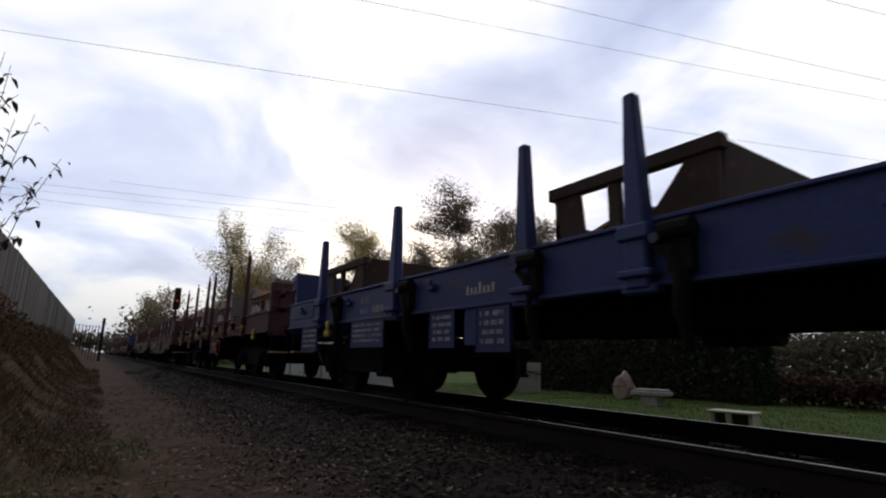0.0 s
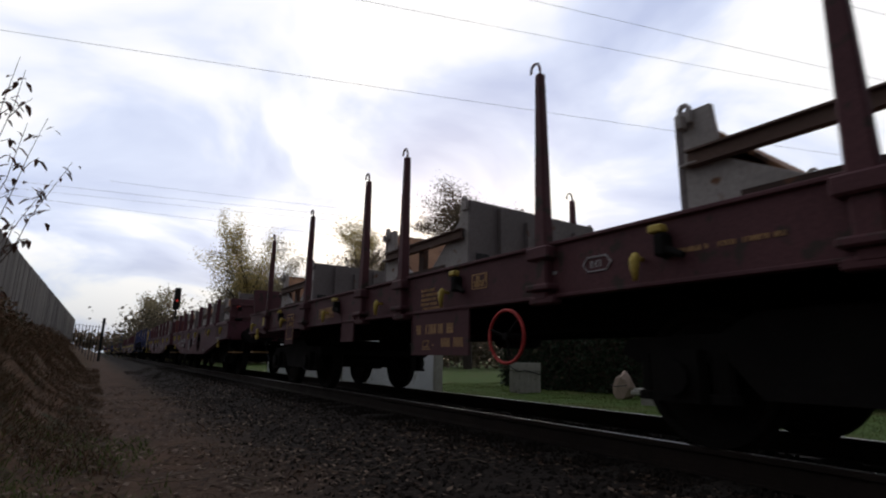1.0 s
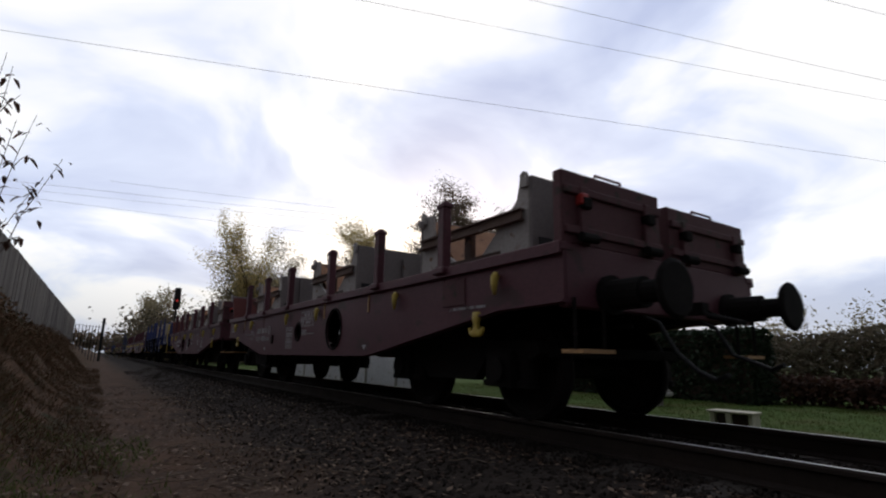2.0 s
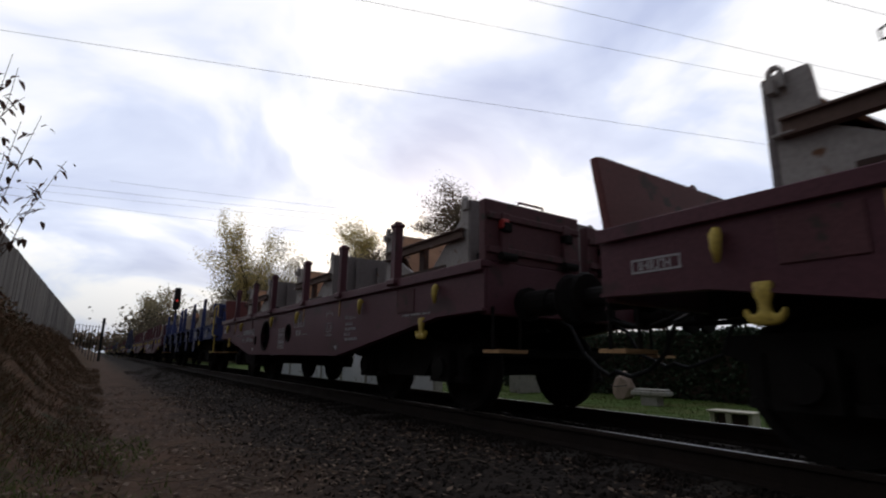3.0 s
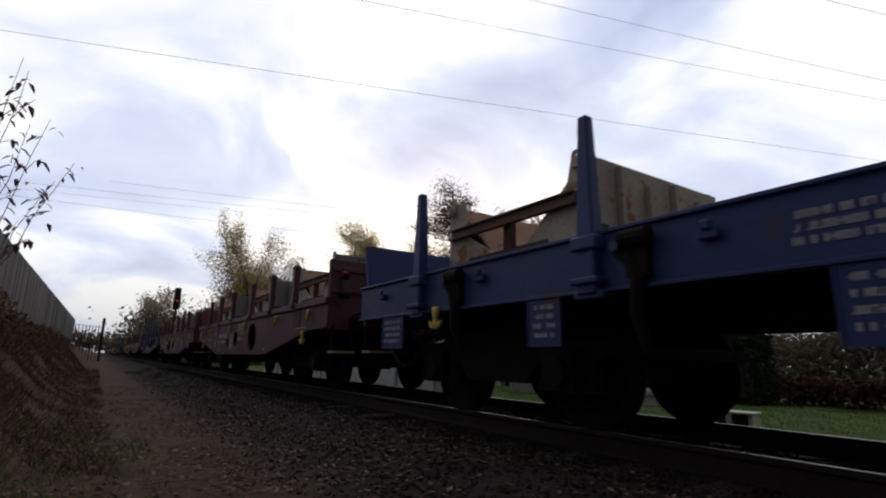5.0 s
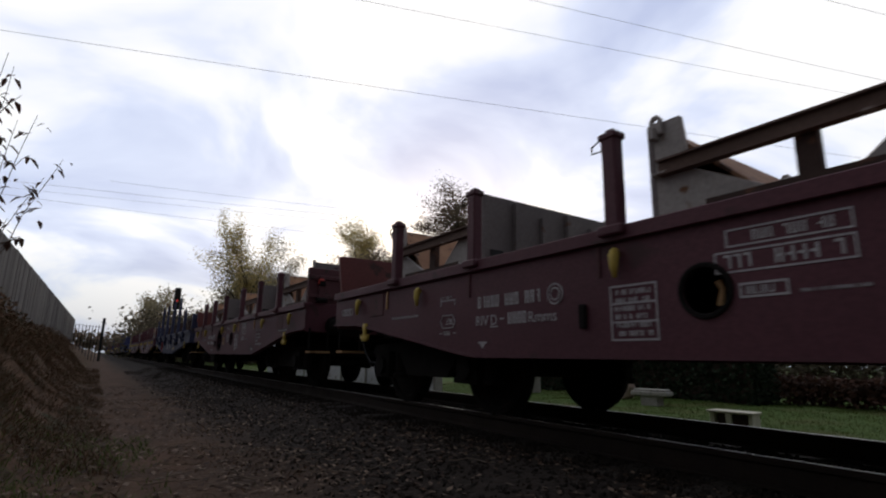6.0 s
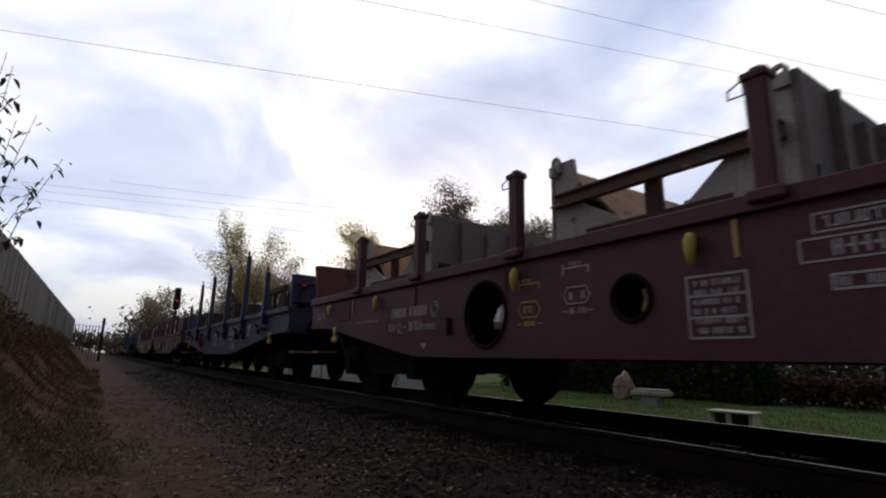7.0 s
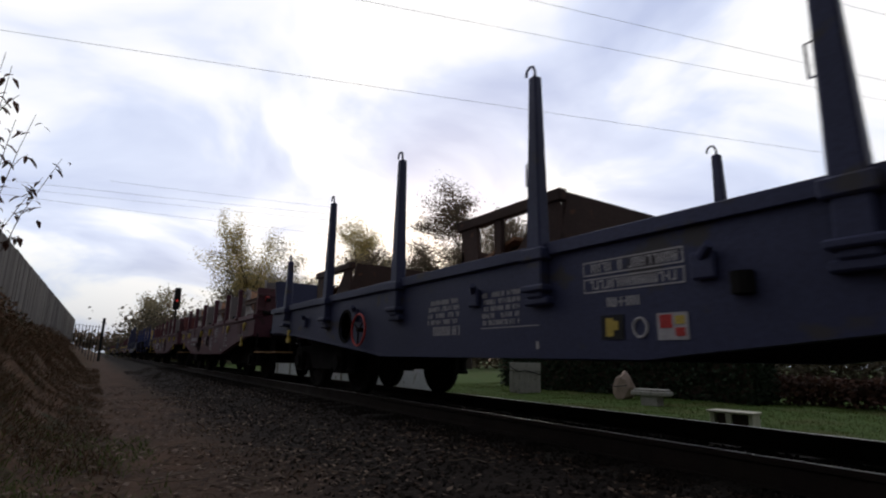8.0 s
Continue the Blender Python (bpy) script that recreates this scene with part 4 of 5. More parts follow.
        boards = ((8.20, 8.64, 0.64), (9.66, 10.6, 0.66), (11.87, 12.58, 0.61), (7.40, 7.86, 0.60)) if dark else \
            ((3.0, 3.40, 0.63), (4.85, 5.15, 0.65), (6.98, 7.30, 0.62), (7.62, 8.05, 0.62), (9.75, 10.1, 0.64), (12.1, 12.6, 0.64))
        for y0, y1, z0 in boards:
            board(w, y0, y1, z0, 1.03, mat, rng, ink)
        for y in (2.05, 4.30, 5.85, 7.10, 9.05, 11.05):
            bolster_arm(w, y, x)
        if not dark:
            stencil(w, frame_rects(0.84, 1.29, 1.17, 1.29, 0.008, 0) + line_block(0.86, 1.27, 1.18, 1.28, 1, rng, 0.7), ink, x - 0.002)
            stencil(w, frame_rects(0.84, 1.29, 1.06, 1.15, 0.008, 0) + line_block(0.86, 1.27, 1.07, 1.14, 1, rng, 0.7), ink, x - 0.002)
            lettering(w, "50", 0.14, 1.19, 0.11, ink, x - 0.002)
            part("round_mark", tube([(x - 0.002, 0.68 + 0.03 * math.cos(k * 0.628), 1.25 + 0.03 * math.sin(k * 0.628)) for k in range(10)], 0.008, 5, True), ink, w, "round painted mark")
            stencil(w, line_block(2.95, 3.45, 1.08, 1.30, 4, rng, 0.75), ink, x - 0.002)
            stencil(w, line_block(5.0, 5.5, 1.16, 1.30, 2, rng, 0.6), ink, x - 0.002)
            stencil(w, line_block(7.6, 8.2, 1.1, 1.3, 3, rng, 0.6), ink, x - 0.002)


def build_train():
    def brown_belly(s0, turned, stakes, off, number, table, ruled, hexagons):
        big, small = (4.45, 6.05) if turned else (7.06 + off, 5.55 + off)
        w, rng = fishbelly("flat_wagon", "red-brown flat wagon with fish-bellied girders and short stakes", 11.5, "brown", (3.35, 8.2),
                           stakes, False, 3, [(big, 0.93, 0.275), (small, 0.94, 0.135)], "flaps", s0)
        dress_fishbelly(w, rng, turned, (big, small), number, table, ruled, hexagons)
        return ride(w, s0)

    # each kind has its own lettering; the rest of the train repeats them
    bellies = [26.13, 38.93, 66.42, 79.26, 106.3, 119.15, 160.6, 173.5, 201.4, 214.2, 242.2]
    wide, even = [1.66, 3.28, 4.84, 6.76, 8.24, 9.88], [1.60, 3.06, 4.66, 6.62, 8.20, 9.70]
    kinds = [brown_belly(26.13, True, even, 0.0, 8.80, 6.35, (5.32, 5.98), [(9.30, 0.99, "white")]),
             brown_belly(38.93, False, wide, 0.09, 9.12, 5.87, (4.79, 5.32), [(3.82, 0.96, "white")]),
             brown_belly(66.42, True, even, 0.0, 8.18, 6.35, (5.32, 5.98), [(8.76, 0.89, "white")]),
             brown_belly(79.26, False, even, 0.0, 8.86, 4.82, (4.08, 4.57), [(6.13, 1.0, "white"), (6.62, 0.93, "ochre")])]
    for k, s in enumerate(bellies[4:]):
        ride(copy_thing(kinds[(k + 3) % 4], pose(TRACK_X, s, 0)), s)

    w, rng = straight("flat_wagon", "dull red-brown flat wagon with tall hooked stakes, red handwheel", 13.3, "brown_dull", 2.88, True, 5, 10.4, [2.02, 4.05, 6.28, 7.33, 9.52, 11.81])
    dress_straight(w, rng, "brown_dull", "ochre", 13.3, "brown")
    end_wall_tall(w, 0.07, -1, "brown_dull")
    end_wall_plain(w, 13.25, "brown_dull")
    ride(w, 10.4)
    ride(copy_thing(w, pose(TRACK_X, 227.2, 0)), 227.2)

    b, rng = straight("flat_wagon", "blue flat wagon with tapered stakes and hanging lettered boards", 13.25, "blue", 2.31, False, 8, 51.95, [1.71, 3.87, 6.13, 7.18, 9.45, 11.75])
    dress_straight(b, rng, "blue", "white", 13.25, "blue")
    end_wall_plain(b, 13.2, "blue")
    bulk = part("end_bulkhead", box((-1.32, 1.32, 0.02, 0.14, 1.64, 2.04), bevel=0.015), "blue", b, "blue stepped end bulkhead")
    part("lower_panel", box((-1.32, 1.32, 0.02, 0.20, 1.42, 1.63), bevel=0.015), "blue", bulk)
    for x in (-1.1, -0.4, 0.4, 1.1):
        part("rib", box((x - 0.05, x + 0.05, -0.05, 0.018, 1.45, 2.0), bevel=0.012), "blue", bulk)
    part("latch_claw", plate([(0.14, 1.90), (0.30, 1.84), (0.37, 1.96), (0.31, 2.06), (0.20, 2.05), (0.27, 1.96), (0.22, 1.93), (0.14, 2.0)], -1.38, -1.31, bevel=0.008), "blue", bulk)
    for x in (-1.40, 1.40):
        part("handrail", tube([(x, -0.50, 0.62), (x, -0.50, 1.02), (x, -0.54, 1.06), (x, -0.16, 1.10), (x, -0.12, 1.14), (x, -0.12, 1.88), (x, -0.16, 1.93), (x, -0.58, 1.93), (x, -0.60, 1.88), (x, -0.60, 1.62)], 0.018, 7), "yellow", b, "bent yellow handrail")
        part("step_rail", tube([(x, -0.50, 0.62), (x, -0.12, 0.60), (x, 0.02, 0.62)], 0.015, 7), "yellow", b)
        part("rail_bracket", box((min(x, x * 0.93), max(x, x * 0.93), -0.53, 0.03, 1.02, 1.07)), "under", b)
    ride(b, 51.95)
    for s in (131.9, 255.1):
        ride(copy_thing(b, pose(TRACK_X, s, 0)), s)

    d, rng = straight("flat_wagon", "bright blue flat wagon with tapered stakes, notched end board", 13.35, "blue", 2.31, False, 9, -4.39, [1.60, 3.90, 6.14, 7.19, 9.40, 11.75])
    dress_straight(d, rng, "blue", "white", 13.35, "dark")
    x = -(HALF - 0.03)
    part("sill_web", box((x - 0.004, x + 0.03, 7.40, 8.05, 0.66, 1.02), bevel=0.004), "blue", d, "deep blue web plate below the sill")
    stencil(d, [(7.99 - k * 0.062, 8.02 - k * 0.062, 1.13, 1.13 + h) for k, h in enumerate((0.07, 0.05, 0.05, 0.09, 0.05, 0.05, 0.07))]
            + [(7.62, 8.03, 1.118, 1.126)], "white", x - 0.002, "pale company mark as plain strokes")
    stencil(d, frame_rects(7.45, 7.68, 0.74, 0.84, 0.012, 0) + [(7.72, 7.74, 0.76, 0.83), (7.77, 7.79, 0.76, 0.83), (7.74, 7.77, 0.735, 0.76)], "white", x - 0.010, "chevron and framed stencil")
    lettering(d, "33 RIV", 10.36, 1.22, 0.10, "white", x - 0.002)
    lettering(d, "56 SK", 10.36, 1.085, 0.10, "white", x - 0.002)
    stencil(d, glyph_bars(9.72, 1.085, 0.08, 6, rng), "white", x - 0.002, "painted strokes")
    bm = cross_plate([(-1.34, 1.42), (1.34, 1.42), (1.34, 1.9), (0.5, 1.94), (0.42, 1.88), (0.3, 1.95), (-0.2, 1.97), (-0.28, 1.88), (-0.4, 1.98), (-1.36, 2.0)], 13.20, 13.28, bevel=0.01)
    flap = part("end_flap", bm, "blue", d, "blue notched end board")
    part("claw", plate([(13.26, 1.72), (13.38, 1.66), (13.44, 1.74), (13.36, 1.80), (13.28, 1.82)], -1.36, -1.30, bevel=0.008), "blue", flap)
    part("claw", plate([(13.26, 1.86), (13.40, 1.82), (13.46, 1.92), (13.36, 1.97), (13.28, 1.98)], -1.36, -1.30, bevel=0.008), "blue", flap)
    part("rear_cheek", box((-1.40, -1.37, 12.15, 13.30, 1.15, 1.42), bevel=0.008), "blue", d, "blue cheek plate")
    ride(d, -4.39)

    c, rng = fishbelly("flat_wagon", "slate-blue flat wagon with fish-bellied girders and tall hooked stakes", 12.9, "slate", (4.55, 8.1),
                       [1.58, 3.42, 5.46, 7.75, 9.93, 11.9], True, 12, [(9.25, 0.95, 0.20)], "flaps", 92.0)
    x = -(HALF - 0.037)
    for y in (1.12, 11.75):
        tow_hook(c, y, 0.80, x)
    for y in (2.07, 4.15, 6.3, 8.9, 10.9):
        bm = box((x - 0.05, x, y - 0.07, y + 0.07, 1.00, 1.16), bevel=0.012)
        add_tube(bm, [(x - 0.03, y, 1.13), (x - 0.10, y - 0.08, 1.18)], [0.035, 0.025], 8)
        part("bracket", bm, "slate", c, "cast lashing bracket")
    for y in (3.3, 3.95):
        part("rope_guide", tube([(x - 0.02, y, 0.90), (x - 0.02, y, 1.02)], [0.06, 0.06], 10), "under", c, "dark rope guide")
    stencil(c, frame_rects(4.28, 5.04, 1.00, 1.10, 0.010, 0) + line_block(4.31, 5.0, 1.015, 1.09, 1, rng, 0.8) + frame_rects(4.28, 5.04, 1.12, 1.22, 0.010, 0)
            + line_block(4.31, 5.0, 1.13, 1.21, 1, rng, 0.8), x=x)
    stencil(c, line_block(4.58, 4.85, 0.89, 0.96, 1, rng, 0.9), x=x)
    stencil(c, frame_rects(2.72, 3.03, 0.97, 1.22, 0.010, 4) + line_block(2.74, 3.01, 0.98, 1.21, 5, rng, 0.6), x=x, label="ruled stencilled table")
    stencil(c, line_block(5.68, 6.22, 0.82, 1.12, 5, rng, 0.7) + [(5.5, 6.22, 0.80, 0.808)], x=x)
    stencil(c, line_block(6.55, 7.12, 0.86, 1.12, 4, rng, 0.7) + glyph_bars(6.55, 0.76, 0.085, 10, rng), x=x)
    stencil(c, line_block(1.85, 2.0, 1.2, 1.27, 1, rng, 0.9) + line_block(2.2, 2.45, 1.12, 1.17, 1, rng, 0.9), x=x)
    # the row of placards: yellow and black diamond, white ring, red and cream square
    part("placard", box((x - 0.006, x - 0.001, 4.72, 4.90, 0.68, 0.84)), "black", c, "black placard with a yellow stroke")
    stencil(c, [(4.80, 4.86, 0.70, 0.82), (4.76, 4.80, 0.74, 0.80)], "yellow", x - 0.005, "yellow stroke")
    part("placard_ring", tube([(x - 0.003, 4.60 + 0.05 * math.cos(k * 0.52), 0.75 + 0.06 * math.sin(k * 0.52)) for k in range(12)], 0.010, 5, True), "white", c, "white painted ring")
    part("placard", box((x - 0.006, x - 0.001, 4.28, 4.48, 0.67, 0.83)), "white", c, "cream placard with red fields")
    stencil(c, [(4.38, 4.46, 0.74, 0.82), (4.30, 4.36, 0.69, 0.74)], "wheel_red", x - 0.005, "red fields")
    stencil(c, [(4.30, 4.36, 0.76, 0.81)], "yellow", x - 0.005, "yellow field")
    stencil(c, [(3.2, 3.23, 0.70, 0.78), (5.5, 5.53, 0.62, 0.68)], x=x)
    hw = part("handwheel", tube([(x - 0.06, 8.7 + 0.2 * math.cos(k * math.tau / 20), 0.88 + 0.2 * math.sin(k * math.tau / 20)) for k in range(20)], 0.014, 6, True), "wheel_red", c, "red brake handwheel")
    spokes = bmesh.new()
    for a in (0.5, 2.6, 4.7):
        add_tube(spokes, [(x - 0.06, 8.7, 0.88), (x - 0.06, 8.7 + 0.2 * math.cos(a), 0.88 + 0.2 * math.sin(a))], 0.010, 6)
    add_tube(spokes, [(x - 0.08, 8.7, 0.88), (x, 8.7, 0.88)], 0.03, 8)
    part("spokes", spokes, "under", hw)
    ride(c, 92.0)
    for s in (146.5, 187.1):
        ride(copy_thing(c, pose(TRACK_X, s, 0)), s)

    rows = [s0 + o for s0 in bellies for o in (0.72, 4.60, 8.54)] + [s0 + o for s0 in (10.4, 227.2) for o in (1.15, 5.56, 10.40)]
    grey = ride(form_load("grey", 1, rows[0]), rows[0])
    for s in rows[1:]:
        ride(copy_thing(grey, pose(TRACK_X, s, 0)), s)
    rows = [s0 + o for s0 in (51.95, 131.9, 255.1) for o in (0.90, 5.40, 9.80)]
    tan = ride(form_load("tan", 2, rows[0]), rows[0])
    for s in rows[1:]:
        ride(copy_thing(tan, pose(TRACK_X, s, 0)), s)
    rows = [1.31, 6.33, -3.2] + [s0 + o for s0 in (92.0, 146.5, 187.1) for o in (0.95, 5.42, 9.6)]
    dark = ride(frame_load(4, rows[0]), rows[0])
    for s in rows[1:]:
        ride(copy_thing(dark, pose(TRACK_X, s, 0)), s)


build_train()


# ---------------------------------------------------------------- plants, fences, wires and trackside things
M.update({
    "bark": material("grey_brown_bark", (0.075, 0.060, 0.050), (0.045, 0.037, 0.032), 0.95, 0, 3.0, 30, 0.6, 0.5, 0.02, wear=None, wear_at=0.6, stretch=(1, 1, 0.25)),
    "twig": material("dark_twig_bark", (0.09, 0.06, 0.045), (0.05, 0.035, 0.028), 0.9, 0, 9.0, 60, 0.6, 0.3, 0.003),
    "board": material("weathered_fence_board", (0.105, 0.095, 0.09), (0.065, 0.058, 0.056), 0.9, 0, 1.5, 30, 0.7, 0.4, 0.005, wear=(0.15, 0.14, 0.135), wear_at=0.62, stretch=(6, 6, 0.7), rnd=0.28),
    "boulder": material("pinkish_boulder", (0.40, 0.30, 0.24), (0.28, 0.21, 0.17), 0.85, 0, 4.0, 40, 0.7, 0.5, 0.02),
    "concrete": material("pale_concrete", (0.42, 0.40, 0.36), (0.28, 0.27, 0.24), 0.9, 0, 4.0, 40, 0.7, 0.4, 0.006, wear=(0.16, 0.16, 0.13), wear_at=0.62),
    "cream": material("cream_painted_metal", (0.60, 0.57, 0.44), (0.46, 0.43, 0.32), 0.6, 0, 6.0, 50, 0.6, 0.2, 0.003, wear=(0.2, 0.13, 0.08), wear_at=0.66),
    "signal": material("black_signal_paint", (0.02, 0.02, 0.021), (0.014, 0.014, 0.015), 0.6, 0, 5.0, 50, 0.5, 0.1, 0.002),
    "red_lamp": material("red_signal_lamp", (0.5, 0.02, 0.02), None, 0.4, 0, 5.0, 50, 0.2, 0.0, 0.002, glow=((1.0, 0.05, 0.04), 0.35)),
    "wire": material("dull_wire", (0.24, 0.24, 0.26), (0.18, 0.18, 0.20), 0.6, 0.3, 1.0, 20, 0.4, 0.0),
    "whitewash": material("weathered_whitewash", (0.80, 0.82, 0.85), (0.66, 0.68, 0.72), 0.8, 0, 1.5, 30, 0.7, 0.2, 0.004, wear=(0.38, 0.37, 0.35), wear_at=0.63),
    "stick": material("bleached_stick", (0.20, 0.15, 0.11), (0.12, 0.09, 0.07), 0.9, 0, 9.0, 60, 0.6, 0.3, 0.003),
    "road": material("worn_pale_paving", (0.30, 0.30, 0.30), (0.22, 0.22, 0.22), 0.55, 0, 1.5, 30, 0.7, 0.3, 0.004, wear=(0.13, 0.13, 0.12), wear_at=0.64),
})


def leafy(name, tones, rough=0.7, through=0.25):
    """Leaves in a few tones, one tone for each leaf; a little light passes through."""
    m = bpy.data.materials.new(name)
    m.use_nodes = True
    nt = m.node_tree
    b = nt.nodes["Principled BSDF"]
    b.inputs["Roughness"].default_value, b.inputs["Specular IOR Level"].default_value = rough, 0.1
    geo = nt.nodes.new("ShaderNodeNewGeometry")
    ramp = nt.nodes.new("ShaderNodeValToRGB")
    el = ramp.color_ramp.elements
    el[0].color, el[1].color = (*tones[0], 1), (*tones[-1], 1)
    for i, c in enumerate(tones[1:-1]):
        el.new((i + 1) / (len(tones) - 1)).color = (*c, 1)
    nt.links.new(geo.outputs["Random Per Island"], ramp.inputs["Fac"])
    nt.links.new(ramp.outputs["Color"], b.inputs["Base Color"])
    tr = nt.nodes.new("ShaderNodeBsdfTranslucent")
    nt.links.new(ramp.outputs["Color"], tr.inputs["Color"])
    mix = nt.nodes.new("ShaderNodeMixShader")
    mix.inputs["Fac"].default_value = through
    nt.links.new(b.outputs["BSDF"], mix.inputs[1])
    nt.links.new(tr.outputs["BSDF"], mix.inputs[2])
    nt.links.new(mix.outputs["Shader"], nt.nodes["Material Output"].inputs["Surface"])
    return m


M.update({
    "leaf_brown": leafy("brown_olive_foliage", [(0.14, 0.105, 0.08), (0.18, 0.135, 0.095), (0.13, 0.115, 0.08), (0.24, 0.17, 0.125)], 0.7, 0.55),
    "leaf_yellow": leafy("yellow_autumn_foliage", [(0.50, 0.40, 0.17), (0.62, 0.51, 0.24), (0.36, 0.31, 0.14), (0.54, 0.39, 0.18)], 0.7, 0.65),
    "leaf_pale": leafy("thin_pale_foliage", [(0.30, 0.25, 0.17), (0.22, 0.20, 0.12), (0.36, 0.31, 0.21)], 0.7, 0.6),
    "leaf_scrub": leafy("dull_scrub_foliage", [(0.10, 0.085, 0.055), (0.075, 0.070, 0.045), (0.14, 0.115, 0.08), (0.09, 0.068, 0.048)], 0.7, 0.35),
    "leaf_hedge": leafy("dark_hedge_foliage", [(0.022, 0.036, 0.020), (0.030, 0.045, 0.024), (0.018, 0.028, 0.016)], 0.6, 0.1),
    "leaf_shrub": leafy("dry_brown_leaves", [(0.060, 0.030, 0.022), (0.085, 0.042, 0.028), (0.045, 0.030, 0.024)], 0.6, 0.2),
    "dry_grass": leafy("dry_grass_blades", [(0.13, 0.072, 0.042), (0.080, 0.049, 0.030), (0.050, 0.046, 0.022), (0.155, 0.090, 0.054), (0.072, 0.041, 0.028)], 0.8, 0.15),
    "lawn": leafy("short_lawn_grass", [(0.060, 0.100, 0.020), (0.082, 0.120, 0.026), (0.100, 0.108, 0.034), (0.048, 0.080, 0.017)], 0.7, 0.25),
    "litter": leafy("fallen_leaves", [(0.09, 0.054, 0.036), (0.05, 0.032, 0.023), (0.22, 0.16, 0.12), (0.032, 0.022, 0.018), (0.07, 0.042, 0.028)], 0.8, 0.05),
    "ballast": leafy("ballast_stones", [(0.020, 0.016, 0.014), (0.025, 0.020, 0.017), (0.017, 0.014, 0.012), (0.029, 0.023, 0.019), (0.024, 0.018, 0.015)], 0.9, 0.0),
})


def from_lists(name, verts, faces, mat, label, category, kind="stuff", parent=None, at=None):
    me = bpy.data.meshes.new(name)
    me.from_pydata(verts, [], faces)
    me.materials.append(M[mat])
    ob = new(name, me)
    if parent is not None:
        ob.parent = parent
    if at is not None:
        ob.matrix_basis = at
    if parent is None:
        tagged(ob, label, category, kind=kind)
    else:
        tagged(ob, label)
    return ob


def leaf_quad(verts, faces, c, size, rng, flat=0.0):
    a, b = rng.uniform(0, math.tau), rng.uniform(-1, 1) * (1 - flat)
    u = Vector((math.cos(a), math.sin(a), b * 0.8)).normalized()
    v = u.cross(Vector((rng.uniform(-1, 1), rng.uniform(-1, 1), rng.uniform(-1, 1) if not flat else 3.0))).normalized()
    if flat:
        v = (v - Vector((0, 0, v.z * flat))).normalized()
    i = len(verts)
    for p in (u * -0.5, v * 0.28 + u * 0.05, u * 0.5, v * -0.28 + u * 0.05):
        verts.append(tuple(c + p * size))
    faces.append((i, i + 1, i + 2, i + 3))


def grow(bm, base, direction, length, radius, depth, rng, tips, spread, lift):
    """A limb in bent steps, which forks into thinner limbs."""
    pts, rad = [base.copy()], [radius]
    d = direction.normalized()
    p = base.copy()
    n = 4
    for k in range(n):
        d = (d + Vector((rng.uniform(-1, 1), rng.uniform(-1, 1), rng.uniform(-0.6, 1) * lift)) * 0.16).normalized()
        p = p + d * length / n
        pts.append(p.copy())
        rad.append(radius * (1 - 0.62 * (k + 1) / n))
        if depth > 0 and k >= (1 if depth < 3 else 0):
            for _ in range(rng.choice((1, 2, 2)) if depth > 1 else 2):
                side = Vector((rng.uniform(-1, 1), rng.uniform(-1, 1), rng.uniform(-0.2, 0.9) * lift))
                grow(bm, p, d * (1.0 - spread) + side * spread * 1.4, length * rng.uniform(0.45, 0.68), rad[-1] * 0.62, depth - 1, rng, tips, spread, lift)
    add_tube(bm, pts, rad, 6 if depth > 1 else 4)
    if depth <= 1:
        tips.extend(pts[1:])


def tree(name, label, az, dist, height, spread, seed, leaf, leaves, leaf_size, lift=1.0, trunk=0.22, depth=3, puff=0.5, width=0, group="trees behind the track"):
    """Trunk and limbs, and a crown of single leaf clumps round the twigs."""
    rng = random.Random(seed)
    x, y = EYE.x + dist * math.sin(radians(az)), EYE.y + dist * math.cos(radians(az))
    z = ground_z(x, y) - 0.1
    t = thing(name, label, "tree", group, at=pose(x, y, z))
    bm, tips = bmesh.new(), []
    grow(bm, Vector((0, 0, 0)), Vector((0, 0, 1)), height * 0.62, trunk, depth, rng, tips, spread, lift)
    top = max(q.z for q in tips)
    k = height / top
    reach = sorted(math.hypot(q.x, q.y) for q in tips)[int(len(tips) * 0.93)]
    kw = (width / 2) / reach if width else k
    for v in bm.verts:
        v.co = Vector((v.co.x * kw, v.co.y * kw, v.co.z * k))
    part("trunk", bm, "bark", t, "grey-brown trunk with forking limbs")
    verts, faces = [], []
    for _ in range(leaves):
        q = rng.choice(tips)
        c = Vector((q.x * kw, q.y * kw, q.z * k)) + Vector((rng.gauss(0, puff), rng.gauss(0, puff), rng.gauss(0, puff * 0.7)))
        leaf_quad(verts, faces, c, leaf_size * rng.uniform(0.6, 1.4), rng)
    from_lists("crown", verts, faces, leaf, "thin crown of autumn leaves", "", parent=t)
    return t


